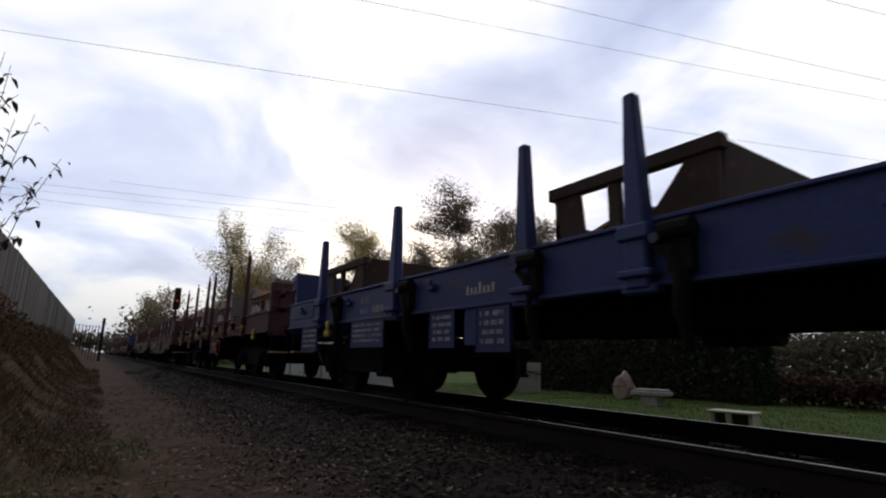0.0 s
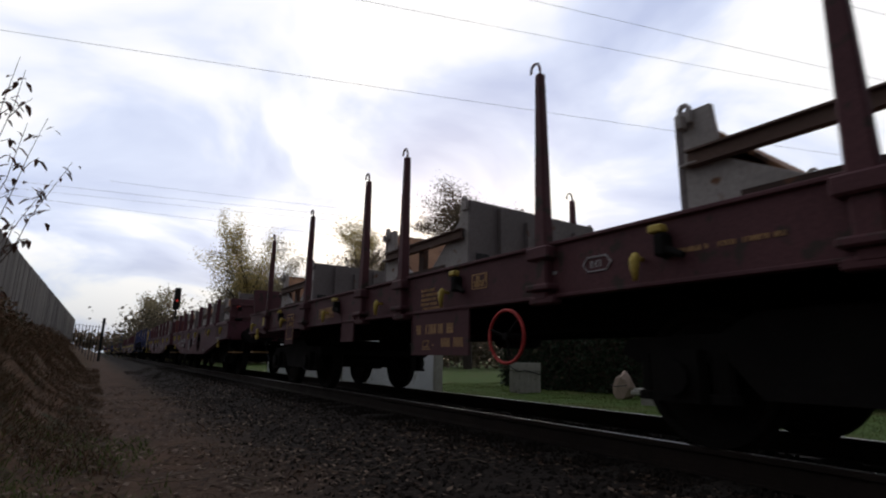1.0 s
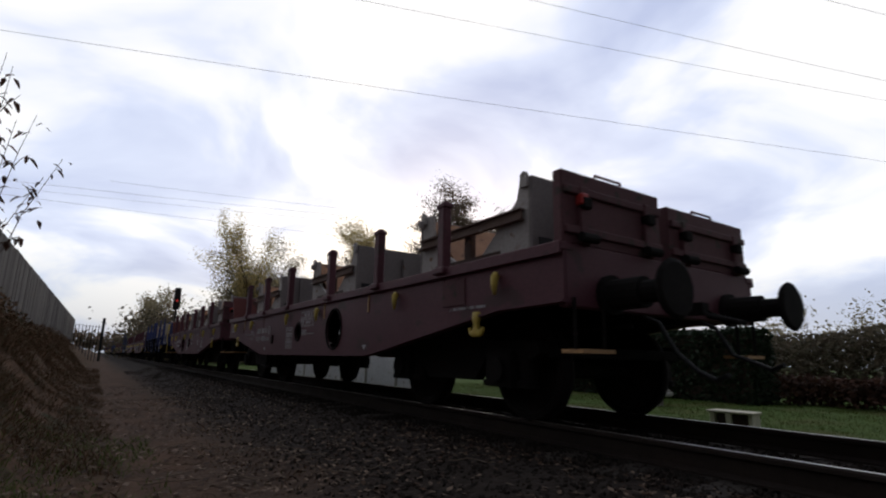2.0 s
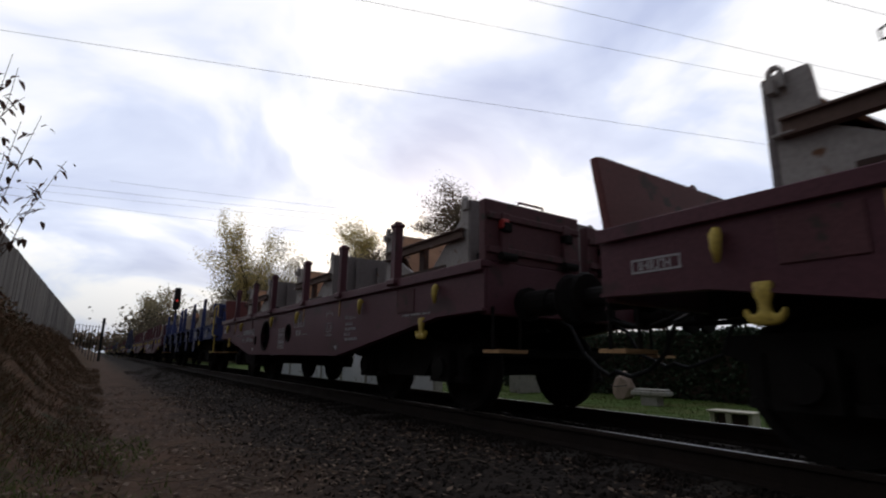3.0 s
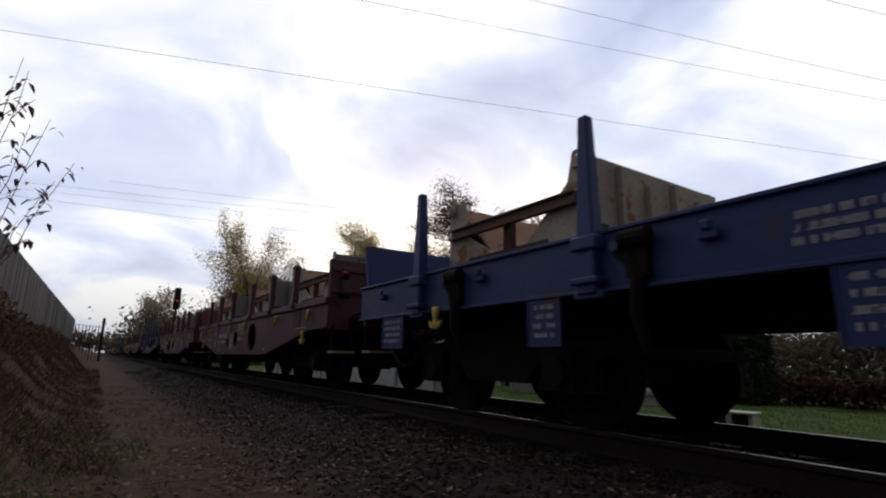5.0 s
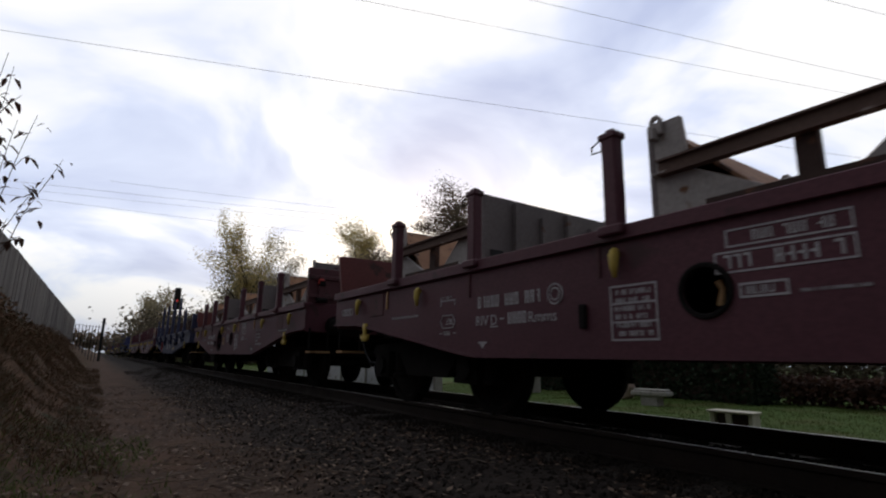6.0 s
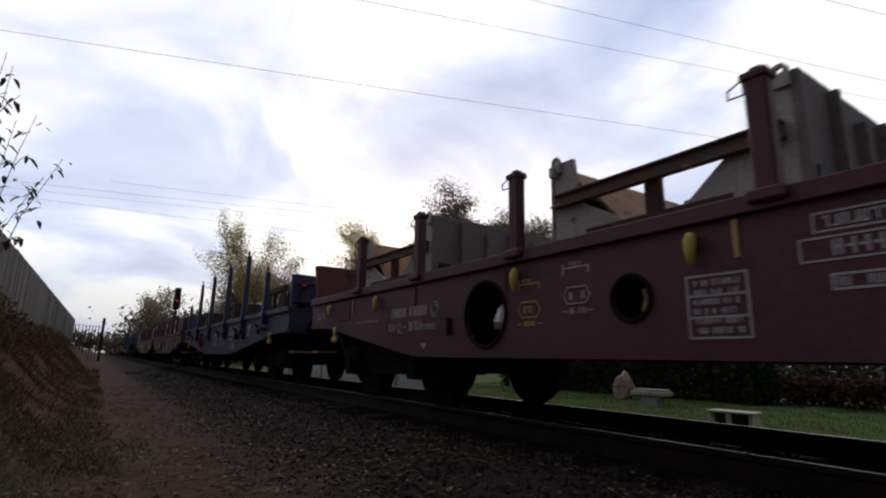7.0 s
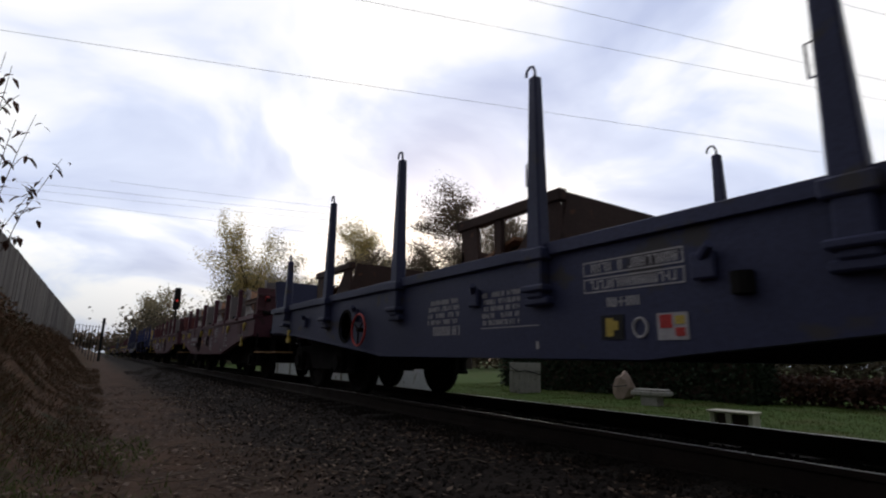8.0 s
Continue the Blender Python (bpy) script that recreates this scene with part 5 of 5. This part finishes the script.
def build_trees():
    tree("tree", "broad brown-olive tree with a rounded open crown", 36.4, 46, 16.9, 0.62, 11, "leaf_brown", 80000, 0.18, 0.9, 0.34, 3, 0.52, 17.0)
    tree("tree", "rounded tree with thin yellow autumn leaves", 24.0, 50, 15.3, 0.56, 12, "leaf_yellow", 17000, 0.17, 1.0, 0.24, 3, 0.42, 12.0)
    tree("tree", "slender tree with upswept limbs and yellow leaves", 13.1, 52, 14.4, 0.36, 13, "leaf_yellow", 9000, 0.16, 1.5, 0.22, 3, 0.30, 6.8)
    tree("tree", "bushy tree with pale yellow leaves", 17.2, 54, 13.2, 0.5, 14, "leaf_pale", 8000, 0.16, 1.1, 0.2, 3, 0.45, 8.8)
    tree("tree", "grey-brown tree with a broad thin crown", 9.6, 60, 12.4, 0.6, 15, "leaf_pale", 20000, 0.24, 0.9, 0.22, 3, 0.8, 13.0)
    tree("tree", "bare-topped tree behind the signal", 5.6, 85, 10.6, 0.5, 16, "leaf_pale", 2600, 0.36, 1.2, 0.22, 3, 0.5, 8)
    tree("tree", "bare upright tree in the distance", 3.6, 110, 12.0, 0.45, 17, "leaf_pale", 2600, 0.42, 1.3, 0.24, 3, 0.5, 8)
    tree("tree", "small bare tree with fine twigs", 45.6, 60, 16.4, 0.5, 18, "leaf_pale", 700, 0.22, 1.1, 0.12, 3, 0.35, 3.4)
    tree("tree", "small bare tree with fine twigs", 47.6, 66, 16.2, 0.5, 19, "leaf_pale", 700, 0.22, 1.1, 0.12, 3, 0.35, 3.4)
    tree("tree", "olive tree with a low crown", 28.5, 58, 10.5, 0.6, 20, "leaf_brown", 3500, 0.34, 0.9, 0.22, 3, 0.6)
    tree("tree", "bare shrub-like tree beyond the lawn", 69.5, 22, 3.2, 0.55, 21, "leaf_pale", 900, 0.12, 1.0, 0.07, 3, 0.2)
    tree("tree", "bare shrub-like tree beyond the lawn", 73.5, 24, 3.6, 0.55, 22, "leaf_pale", 900, 0.12, 1.0, 0.07, 3, 0.2)
    tree("tree", "bare shrub-like tree beyond the lawn", 65.5, 27, 3.2, 0.55, 23, "leaf_pale", 900, 0.12, 1.0, 0.07, 3, 0.2)


build_trees()


def thicket(label, corners, height, count, leaf, size, seed):
    """A strip of tangled undergrowth between plan points, each (x, y)."""
    rng = random.Random(seed)
    verts, faces = [], []
    seg = list(zip(corners, corners[1:]))
    for _ in range(count):
        a, b = rng.choice(seg)
        f = rng.random()
        x, y = a[0] + (b[0] - a[0]) * f, a[1] + (b[1] - a[1]) * f
        x += rng.gauss(0, height * 0.35)
        y += rng.gauss(0, height * 0.35)
        top = height * (0.70 + 0.5 * noise.noise(Vector((x * 0.3, y * 0.3, seed))))
        z = ground_z(x, y) + max(0.02, rng.random() ** 0.7 * top)
        leaf_quad(verts, faces, Vector((x, y, z)), size * rng.uniform(0.5, 1.5), rng)
    return from_lists("undergrowth", verts, faces, leaf, label, "undergrowth")


thicket("olive-brown thicket along the far side of the line", [(7.8, 62), (7.4, 80), (8, 105), (9, 150)], 7.2, 14000, "leaf_scrub", 0.40, 31)
thicket("grey-brown scrub wood behind the signal", [(11, 62), (12, 80), (13, 110)], 7.6, 8000, "leaf_brown", 0.45, 38)
thicket("pale olive thicket below the autumn trees", [(10, 50), (16, 52), (24, 46), (36, 38)], 4.2, 11000, "leaf_scrub", 0.4, 32)
thicket("dull brown thicket below the trees", [(9, 60), (20, 60), (40, 45), (60, 30)], 4.5, 8000, "leaf_brown", 0.6, 33)
thicket("brown and olive scrub beyond the lawn", [(13, 11), (16, 7.5), (18, 5.5), (17, 3.0), (15, 0)], 2.3, 26000, "leaf_scrub", 0.13, 34)
thicket("rusty bracken at the edge of the lawn", [(12.4, 5.4), (13.0, 3.0), (12.5, 0.5)], 0.75, 9000, "leaf_shrub", 0.10, 35)
thicket("far line of grey-brown woods", [(-60, 420), (30, 420), (120, 380), (260, 260), (380, 120), (420, 0)], 16, 9000, "leaf_brown", 3.4, 36)
thicket("brambles at the foot of the fence", [(-1.75, 5), (-1.7, 12), (-1.75, 25), (-1.8, 50)], 0.60, 4500, "dry_grass", 0.07, 37)


def build_hedge():
    rng = random.Random(41)
    hedge = thing("hedge", "dense dark green clipped hedge behind the lawn", "hedge")
    verts, faces = [], []
    for _ in range(15000):
        y = rng.uniform(5.2, 13.2)
        face = rng.random()
        zt = 1.25 + 0.06 * noise.noise(Vector((y, 3, 1)))
        x, z = (11.1 + rng.gauss(0, 0.05), rng.uniform(-0.4, zt)) if face < 0.6 else (rng.uniform(11.1, 12.0), zt + rng.gauss(0, 0.04))
        if face > 0.9:
            y, z = 5.2 + rng.gauss(0, 0.05), rng.uniform(-0.4, zt)
        leaf_quad(verts, faces, Vector((x, y, z)), rng.uniform(0.06, 0.14), rng)
    from_lists("foliage", verts, faces, "leaf_hedge", "dense dark leaves", "", parent=hedge)
    part("twig_core", box((11.2, 11.95, 5.3, 13.1, -0.42, 1.18)), "twig", hedge)


build_hedge()


def stones_and_litter():
    rng = random.Random(51)
    verts, faces = [], []

    def stone(x, y, z, r):
        i = len(verts)
        rot = Euler((rng.uniform(0, 6), rng.uniform(0, 6), rng.uniform(0, 6))).to_matrix()
        for p in ((1, 0, 0), (-1, 0, 0), (0, 1, 0), (0, -1, 0), (0, 0, 0.8), (0, 0, -0.8)):
            verts.append(tuple(Vector((x, y, z)) + rot @ Vector(p) * r * rng.uniform(0.65, 1.25)))
        for f in ((0, 2, 4), (2, 1, 4), (1, 3, 4), (3, 0, 4), (2, 0, 5), (1, 2, 5), (3, 1, 5), (0, 3, 5)):
            faces.append(tuple(i + k for k in f))

    for _ in range(34000):
        y = 0.2 + 30 * rng.random() ** 1.7
        x = rng.uniform(1.1, 5.9)
        if rng.random() > smooth_step(0.9, 2.0, x) + 0.12:
            continue
        if min(abs(x - TRACK_X + 0.75), abs(x - TRACK_X - 0.75)) < 0.09:
            continue
        r = rng.uniform(0.012, 0.027)
        stone(x, y, ground_z(x, y) - r * 0.05 + (0.02 if 2.7 < x < 5.5 else 0), r)
    from_lists("ballast", verts, faces, "ballast", "dirty dark ballast stones heaped along the track", "ballast")
    lv, lf = [], []
    for _ in range(22000):
        x, y = rng.uniform(-1.6, 3.0), 1.2 + 16 * rng.random() ** 1.5
        if noise.noise(Vector((x * 0.9, y * 0.6, 7))) < rng.uniform(-0.5, 0.35):
            continue
        leaf_quad(lv, lf, Vector((x, y, ground_z(x, y) + rng.uniform(0.008, 0.03))), rng.uniform(0.025, 0.075), rng, 0.55)
    from_lists("leaf_litter", lv, lf, "litter", "curled brown fallen leaves on the soil", "leaf litter")


stones_and_litter()


def dead_sticks():
    rng = random.Random(57)
    for _ in range(26):
        x, y = rng.uniform(0.2, 2.3), rng.uniform(1.9, 5.5)
        a, n = rng.uniform(0, math.tau), rng.randint(4, 7)
        pts = []
        for k in range(n):
            px, py = x + math.cos(a) * 0.07 * k, y + math.sin(a) * 0.07 * k
            pts.append((px, py, ground_z(px, py) + 0.018 + rng.uniform(0, 0.012)))
            a += rng.uniform(-0.35, 0.35)
        solid("dead_stick", tube(pts, [0.005 * (1 - 0.6 * k / n) for k in range(n)], 5), "stick", "thin dead stick lying among fallen leaves", "stick", "sticks on the ground")


dead_sticks()


def blades(label, count, area, height, mat, seed, lean, clump=0.0, fade=1.0, name="grass"):
    rng = random.Random(seed)
    verts, faces = [], []
    x0, x1, y0, y1 = area
    for _ in range(count):
        x, y = rng.uniform(x0, x1), y0 + (y1 - y0) * rng.random() ** fade
        if clump and noise.noise(Vector((x * 1.4, y * 1.1, seed))) < rng.uniform(-0.3, clump):
            continue
        z = ground_z(x, y) - 0.01
        h = rng.uniform(0.4, 1.2) * (height(x, y) if callable(height) else height)
        a = rng.uniform(0, math.tau)
        w = Vector((math.cos(a), math.sin(a), 0)) * (0.003 + 0.012 * h) * (1 + y * 0.02)
        tip = Vector((rng.gauss(0, lean), rng.gauss(0, lean), 1)).normalized() * h
        b = Vector((x, y, z))
        i = len(verts)
        mid = b + tip * 0.55
        end = b + tip + Vector((tip.x, tip.y, -0.25 * h)) * 0.4
        verts += [tuple(b - w), tuple(b + w), tuple(mid + w * 0.7), tuple(mid - w * 0.7), tuple(end)]
        faces += [(i, i + 1, i + 2, i + 3), (i + 3, i + 2, i + 4)]
    return from_lists(name, verts, faces, mat, label, "grass")


blades("tangled dry brown grass on the bank", 95000, (-2.6, 0.15, 1.2, 34), lambda x, y: 0.09 + 0.24 * smooth_step(-0.2, -1.7, x), "dry_grass", 61, 0.8, 0.1, 1.7)
blades("sparse low grass on the trodden path", 12000, (-0.4, 1.7, 1.2, 12), 0.06, "dry_grass", 62, 0.9, 0.45, 1.3)
blades("tufts of green grass beside the path", 6000, (-0.85, 0.45, 2.6, 7.0), 0.09, "lawn", 64, 0.8, 0.55, 1.0)
blades("short green lawn beyond the track", 60000, (5.95, 12.5, 0.5, 15), 0.055, "lawn", 63, 0.5, 0.0, 1.0)


def build_fence():
    fence = thing("board_fence", "tall weathered grey board fence along the top of the bank", "fence", kind="structure")
    me = mesh_of(box((-0.012, 0.012, -0.125, 0.125, 0.0, 1.75), bevel=0.004), "board", "board")
    rng = random.Random(71)
    y = 6.0
    while y < 57:
        top = 2.88 + 0.011 * (y - 13)
        b = new("board", me)
        b.parent = fence
        b.matrix_basis = pose(-2.0 + rng.uniform(-0.008, 0.008), y, top - 1.75 + rng.uniform(-0.015, 0.015), 0, 0, rng.uniform(-1.5, 1.5))
        y += 0.268 if rng.random() > 0.07 else 0.30
    for k in range(21):
        y = 6.2 + k * 2.5
        top = 2.88 + 0.011 * (y - 13)
        part("post", box((-2.12, -2.02, y - 0.05, y + 0.05, ground_z(-2.05, y) - 0.2, top + 0.04), bevel=0.008), "board", fence)
    for dz in (-0.25, -1.3):
        part("cross_rail", tube([(-2.05, 6, 2.80 + dz), (-2.05, 57, 3.36 + dz)], 0.035, 4), "board", fence)
    far = thing("wire_fence", "low wire mesh fence with a thick end post in the distance", "fence", kind="structure")
    for k in range(9):
        y = 58.5 + k * 0.8
        x = -1.95 + k * 0.26
        part("post", box((x - 0.03, x + 0.03, y - 0.03, y + 0.03, ground_z(x, y) - 0.2, 3.1 + 0.02 * k)), "signal", far)
    part("end_post", box((0.10, 0.36, 64.8, 65.1, -0.6, 4.1), bevel=0.02), "signal", far, "thick dark end post")
    for z in (0.9, 1.6, 2.3, 3.05):
        part("wire_strand", tube([(-1.95, 58.5, z), (0.13, 64.9, z)], 0.02, 4), "signal", far)


build_fence()


def build_signal():
    x, y = 6.15, 58.5
    s = thing("railway_signal", "black railway colour-light signal showing red on a slim mast", "signal")
    part("mast", tube([(x, y, ground_z(x, y) - 0.2), (x, y, 5.2)], 0.075, 10), "signal", s)
    head = part("signal_head", box((x - 0.30, x + 0.30, y - 0.10, y + 0.16, 4.95, 7.2), bevel=0.08), "signal", s, "black target board")
    for k, z in enumerate((5.35, 5.85, 6.35, 6.8)):
        bm = tube([(x, y - 0.09, z), (x, y - 0.13, z)], 0.12, 14)
        part("lamp", bm, "red_lamp" if k == 1 else "signal", head, "lit red lamp" if k == 1 else "dark lamp")
        part("hood", tube([(x + 0.15 * math.cos(a), y - 0.18, z + 0.15 * math.sin(a)) for a in [0.0, 0.5, 1.05, 1.57, 2.1, 2.64, 3.14]], 0.03, 5), "signal", head)
    lad = bmesh.new()
    for d in (-0.15, 0.15):
        add_tube(lad, [(x + d, y + 0.3, -0.4), (x + d, y + 0.3, 5.0)], 0.02, 4)
    part("ladder", lad, "signal", s)


build_signal()


def sky_point(az, el, d):
    return EYE + Vector((math.sin(radians(az)) * math.cos(radians(el)), math.cos(radians(az)) * math.cos(radians(el)), math.sin(radians(el)))) * d


def wire(a, b, sag, r, label):
    """One span of overhead wire between two far supports out of sight."""
    a, b = Vector(a), Vector(b)
    d = b - a
    a, b = a - d * 0.35, b + d * 0.35
    pts = [a.lerp(b, k / 40) - Vector((0, 0, sag * 4 * (k / 40) * (1 - k / 40))) for k in range(41)]
    ob = solid("overhead_wire", tube(pts, r * 0.6, 5), "wire", label, "wire", "overhead wires")
    return ob


for az0, el0, d0, az1, el1, d1, sag, r in ((-11.07, 26.3, 19.0, 71.06, 19.4, 24.0, 0.1, 0.010), (22.85, 37.6, 17.0, 74.18, 23.7, 24.0, 0.1, 0.009),
                                             (44.29, 37.9, 18.0, 76.95, 23.9, 24.0, 0.1, 0.010), (-5.45, 14.7, 62.0, 29.17, 15.3, 66.0, 0.3, 0.022),
                                             (-8.76, 13.2, 62.0, 24.0, 13.2, 66.0, 0.3, 0.022), (7.2, 16.3, 62.0, 30.0, 15.9, 66.0, 0.2, 0.018),
                                             (-5.45, 14.1, 62.0, 29.17, 14.7, 66.0, 0.3, 0.016), (73.0, 32.0, 20.0, 80.0, 27.2, 24.0, 0.0, 0.009)):
    wire(sky_point(az0, el0, d0), sky_point(az1, el1, d1), sag, r, "thin dark overhead wire crossing the sky")


def lump(bm, seed, size):
    """A worn stone from a subdivided sphere."""
    bmesh.ops.create_icosphere(bm, subdivisions=2, radius=1.0)
    for v in bm.verts:
        n = noise.noise(v.co * 1.3 + Vector((seed, 0, 0))) * 0.34 + noise.noise(v.co * 3.1 + Vector((0, seed, 0))) * 0.07
        v.co = Vector((v.co.x * size[0], v.co.y * size[1], v.co.z * size[2])) * (1 + n)
    return bm


def far_side_things():
    bm = lump(bmesh.new(), 3, (0.20, 0.27, 0.38))
    for v in bm.verts:
        v.co.y += 0.25 * (0.3 - v.co.z) - 0.1
        if v.co.z > 0.05:
            v.co.y *= 1.0 - 1.3 * v.co.z
    b = solid("boulder", bm, "boulder", "pinkish standing boulder with a dark band on the lawn", "boulder", at=pose(10.35, 7.8, ground_z(10.35, 7.8) + 0.27))
    part("dark_band", tube([(-0.25, -0.28, 0.05), (-0.27, 0.0, 0.01), (-0.24, 0.2, 0.05)], 0.012, 5), "signal", b, "dark rope round the stone")
    x, y = 9.55, 6.5
    z = ground_z(x, y)
    s = thing("stone_bench", "pale stone bench with a slab top on the lawn", "bench", at=pose(x, y, z, 0, 0, 12))
    part("pedestal", box((-0.16, 0.16, -0.17, 0.17, -0.02, 0.20), bevel=0.01), "concrete", s)
    part("seat_slab", box((-0.2, 0.2, -0.36, 0.36, 0.20, 0.29), (-0.16, 0.16, -0.32, 0.32, 0.29, 0.335), bevel=0.015), "concrete", s, "chamfered pale slab")
    x, y = 7.05, 3.55
    z = ground_z(x, y)
    c = thing("track_box", "low trackside box with a cream lid on legs", "trackside box", at=pose(x, y, z + 0.10, 0, 0, 4))
    part("lid", box((-0.15, 0.15, -0.29, 0.29, 0.15, 0.18), bevel=0.008), "cream", c, "cream metal lid")
    part("leg", box((-0.12, 0.12, -0.27, -0.22, -0.13, 0.15), bevel=0.004), "cream", c)
    part("leg", box((-0.12, 0.12, 0.20, 0.26, -0.13, 0.15), bevel=0.004), "cream", c)
    part("leg", box((-0.14, -0.10, -0.02, 0.05, -0.13, 0.15), bevel=0.004), "cream", c)
    part("inner_case", box((-0.09, 0.11, -0.2, 0.18, -0.13, 0.14), bevel=0.006), "dark_rust", c, "brown inner case")
    x, y = 9.55, 10.3
    z = ground_z(x, y)
    p = thing("concrete_fence_panel", "pale ribbed concrete panel standing on the lawn", "concrete panel", at=pose(x, y, z, 0, 0, 45))
    part("slab", box((-0.05, 0.05, -0.40, 0.40, -0.05, 0.80), bevel=0.01), "concrete", p)
    for k in range(6):
        part("rib", box((-0.075, -0.045, -0.38 + k * 0.145, -0.31 + k * 0.145, -0.03, 0.55), bevel=0.006), "concrete", p)
    part("cap", box((-0.08, 0.08, -0.41, 0.41, 0.58, 0.80), bevel=0.012), "concrete", p)
    part("cable", tube([(-0.09, -0.42, 0.50), (-0.1, 0.0, 0.60), (-0.1, 0.2, 0.56), (-0.09, 0.42, 0.72)], 0.013, 5), "signal", p, "dark cable across the panel")
    x, y = 6.35, 8.25
    z = ground_z(x, y)
    m = thing("marker_stud", "small white-topped trackside marker", "marker", at=pose(x, y, z))
    part("stem", tube([(0, 0, -0.05), (0, 0, 0.10)], 0.025, 8), "signal", m)
    part("cap", tube([(0, 0, 0.09), (0, 0, 0.10), (0, 0, 0.14), (0, 0, 0.15)], [0.05, 0.075, 0.075, 0.05], 12), "concrete", m, "pale cap")
    wall = thing("pale_wall", "low pale painted wall in panels beyond the track", "wall", kind="structure")
    for k in range(8):
        y0 = 10.9 + k * 2.1
        part("wall_panel", box((7.10 + k * 0.05, 7.22 + k * 0.05, y0, y0 + 2.04, -0.5, 1.25), bevel=0.01), "whitewash", wall)
        part("wall_post", box((7.02 + k * 0.05, 7.24 + k * 0.05, y0 - 0.09, y0 + 0.03, -0.5, 1.32), bevel=0.012), "concrete", wall, "grey concrete post")


far_side_things()


def hanging_leaf(verts, faces, c, size, rng):
    """A curled leaf that droops from its stalk: two folded halves with a bent tip."""
    a = rng.uniform(0, math.tau)
    out = Vector((math.cos(a), math.sin(a), 0))
    side = Vector((-out.y, out.x, 0))
    i = len(verts)
    for u, v, w in ((0, 0, 0), (0.45, 0.24, -0.10), (0.45, -0.24, -0.10), (0.45, 0, -0.22), (0.85, 0.14, -0.50), (0.85, -0.14, -0.50), (1.0, 0, -0.78)):
        verts.append(tuple(c + (out * u + side * v + Vector((0, 0, w))) * size))
    faces += [(i, i + 1, i + 3), (i, i + 3, i + 2), (i + 1, i + 4, i + 6, i + 3), (i + 3, i + 6, i + 5, i + 2)]


def build_shrub():
    """Thin twigs with dry curled leaves, rooted in the bank."""
    root = Vector((-0.62, 2.42, ground_z(-0.62, 2.42)))
    s = thing("shrub", "leggy shrub with dry brown leaves on thin twigs beside the bank", "shrub", at=Matrix.Translation(root))
    rng = random.Random(81)
    ends = [(-0.32, 2.27, 1.29), (-0.47, 2.23, 1.40), (-0.41, 2.21, 1.43), (-0.50, 2.16, 1.58), (-0.53, 2.14, 1.62), (-0.37, 2.25, 1.20), (-0.45, 2.26, 1.02), (-0.56, 2.18, 1.45), (-0.58, 2.2, 1.3)]
    verts, faces = [], []
    for e in ends:
        e = Vector(e) - root
        mid = Vector((e.x * 0.15 - 0.05, e.y * 0.3, e.z * rng.uniform(0.45, 0.6)))
        pts = []
        for k in range(13):
            f = k / 12
            pts.append(mid * 2 * f * (1 - f) + e * f * f + Vector((rng.gauss(0, 0.006), rng.gauss(0, 0.006), 0)) * (f > 0))
        part("twig", tube(pts, [0.0048 * (1 - 0.8 * k / 12) for k in range(13)], 5), "twig", s)
        for n in range(3):
            f = 0.62 + 0.13 * n
            c = mid * 2 * f * (1 - f) + e * f * f
            d = Vector((rng.uniform(-0.05, 0.09), rng.uniform(-0.05, 0.05), rng.uniform(0.03, 0.10)))
            part("twig", tube([c, c + d * 0.5 + Vector((0, 0, 0.01)), c + d], [0.0022, 0.0016, 0.001], 4), "twig", s)
            for _ in range(2):
                hanging_leaf(verts, faces, c + d * rng.uniform(0.6, 1.0), rng.uniform(0.028, 0.045), rng)
        for _ in range(11):
            f = rng.uniform(0.80, 1.0)
            c = mid * 2 * f * (1 - f) + e * f * f + Vector((rng.gauss(0, 0.016), rng.gauss(0, 0.016), rng.gauss(0, 0.012)))
            hanging_leaf(verts, faces, c, rng.uniform(0.022, 0.042), rng)
    from_lists("leaves", verts, faces, "leaf_shrub", "dry curled leaves", "", parent=s)
    return s, root


SHRUB, SHRUB_ROOT = build_shrub()


# ---------------------------------------------------------------- what moves
def motions():
    times = [0.0, 2.0, 4.0, 6.0, 8.0]
    for ob, s in TRAIN:
        walk(ob, [(t, pose(TRACK_X, s - SPEED * t, 0)) for t in times])
    sway = [(0, 0.0), (0.5, 0.6), (1.0, 1.4), (1.5, 0.1), (3.0, 0.7), (3.5, 1.0), (4.5, 1.9), (6.0, 0.3), (6.5, -0.4), (7.0, 0.2), (8.0, 0.1)]
    walk(SHRUB, [(t, pose(*SHRUB_ROOT, 0, a, 0)) for t, a in sway])
    ticks = [k / 30 for k in range(241)]
    spin = math.degrees(SPEED / WHEEL_RADIUS)
    done = {}
    for ob, s in TRAIN:
        for bogie_ob in ob.children:
            for w in bogie_ob.children:
                if w.data is not WHEELSET:
                    continue
                y = round(w.location.y, 3)
                if y in done:
                    w.rotation_mode = "QUATERNION"
                    w.animation_data_create()
                    w.animation_data.action = done[y]
                    w.animation_data.action_slot = done[y].slots[0]
                else:
                    walk(w, [(t, pose(0, y, WHEEL_RADIUS, spin * t)) for t in ticks])
                    done[y] = w.animation_data.action


motions()
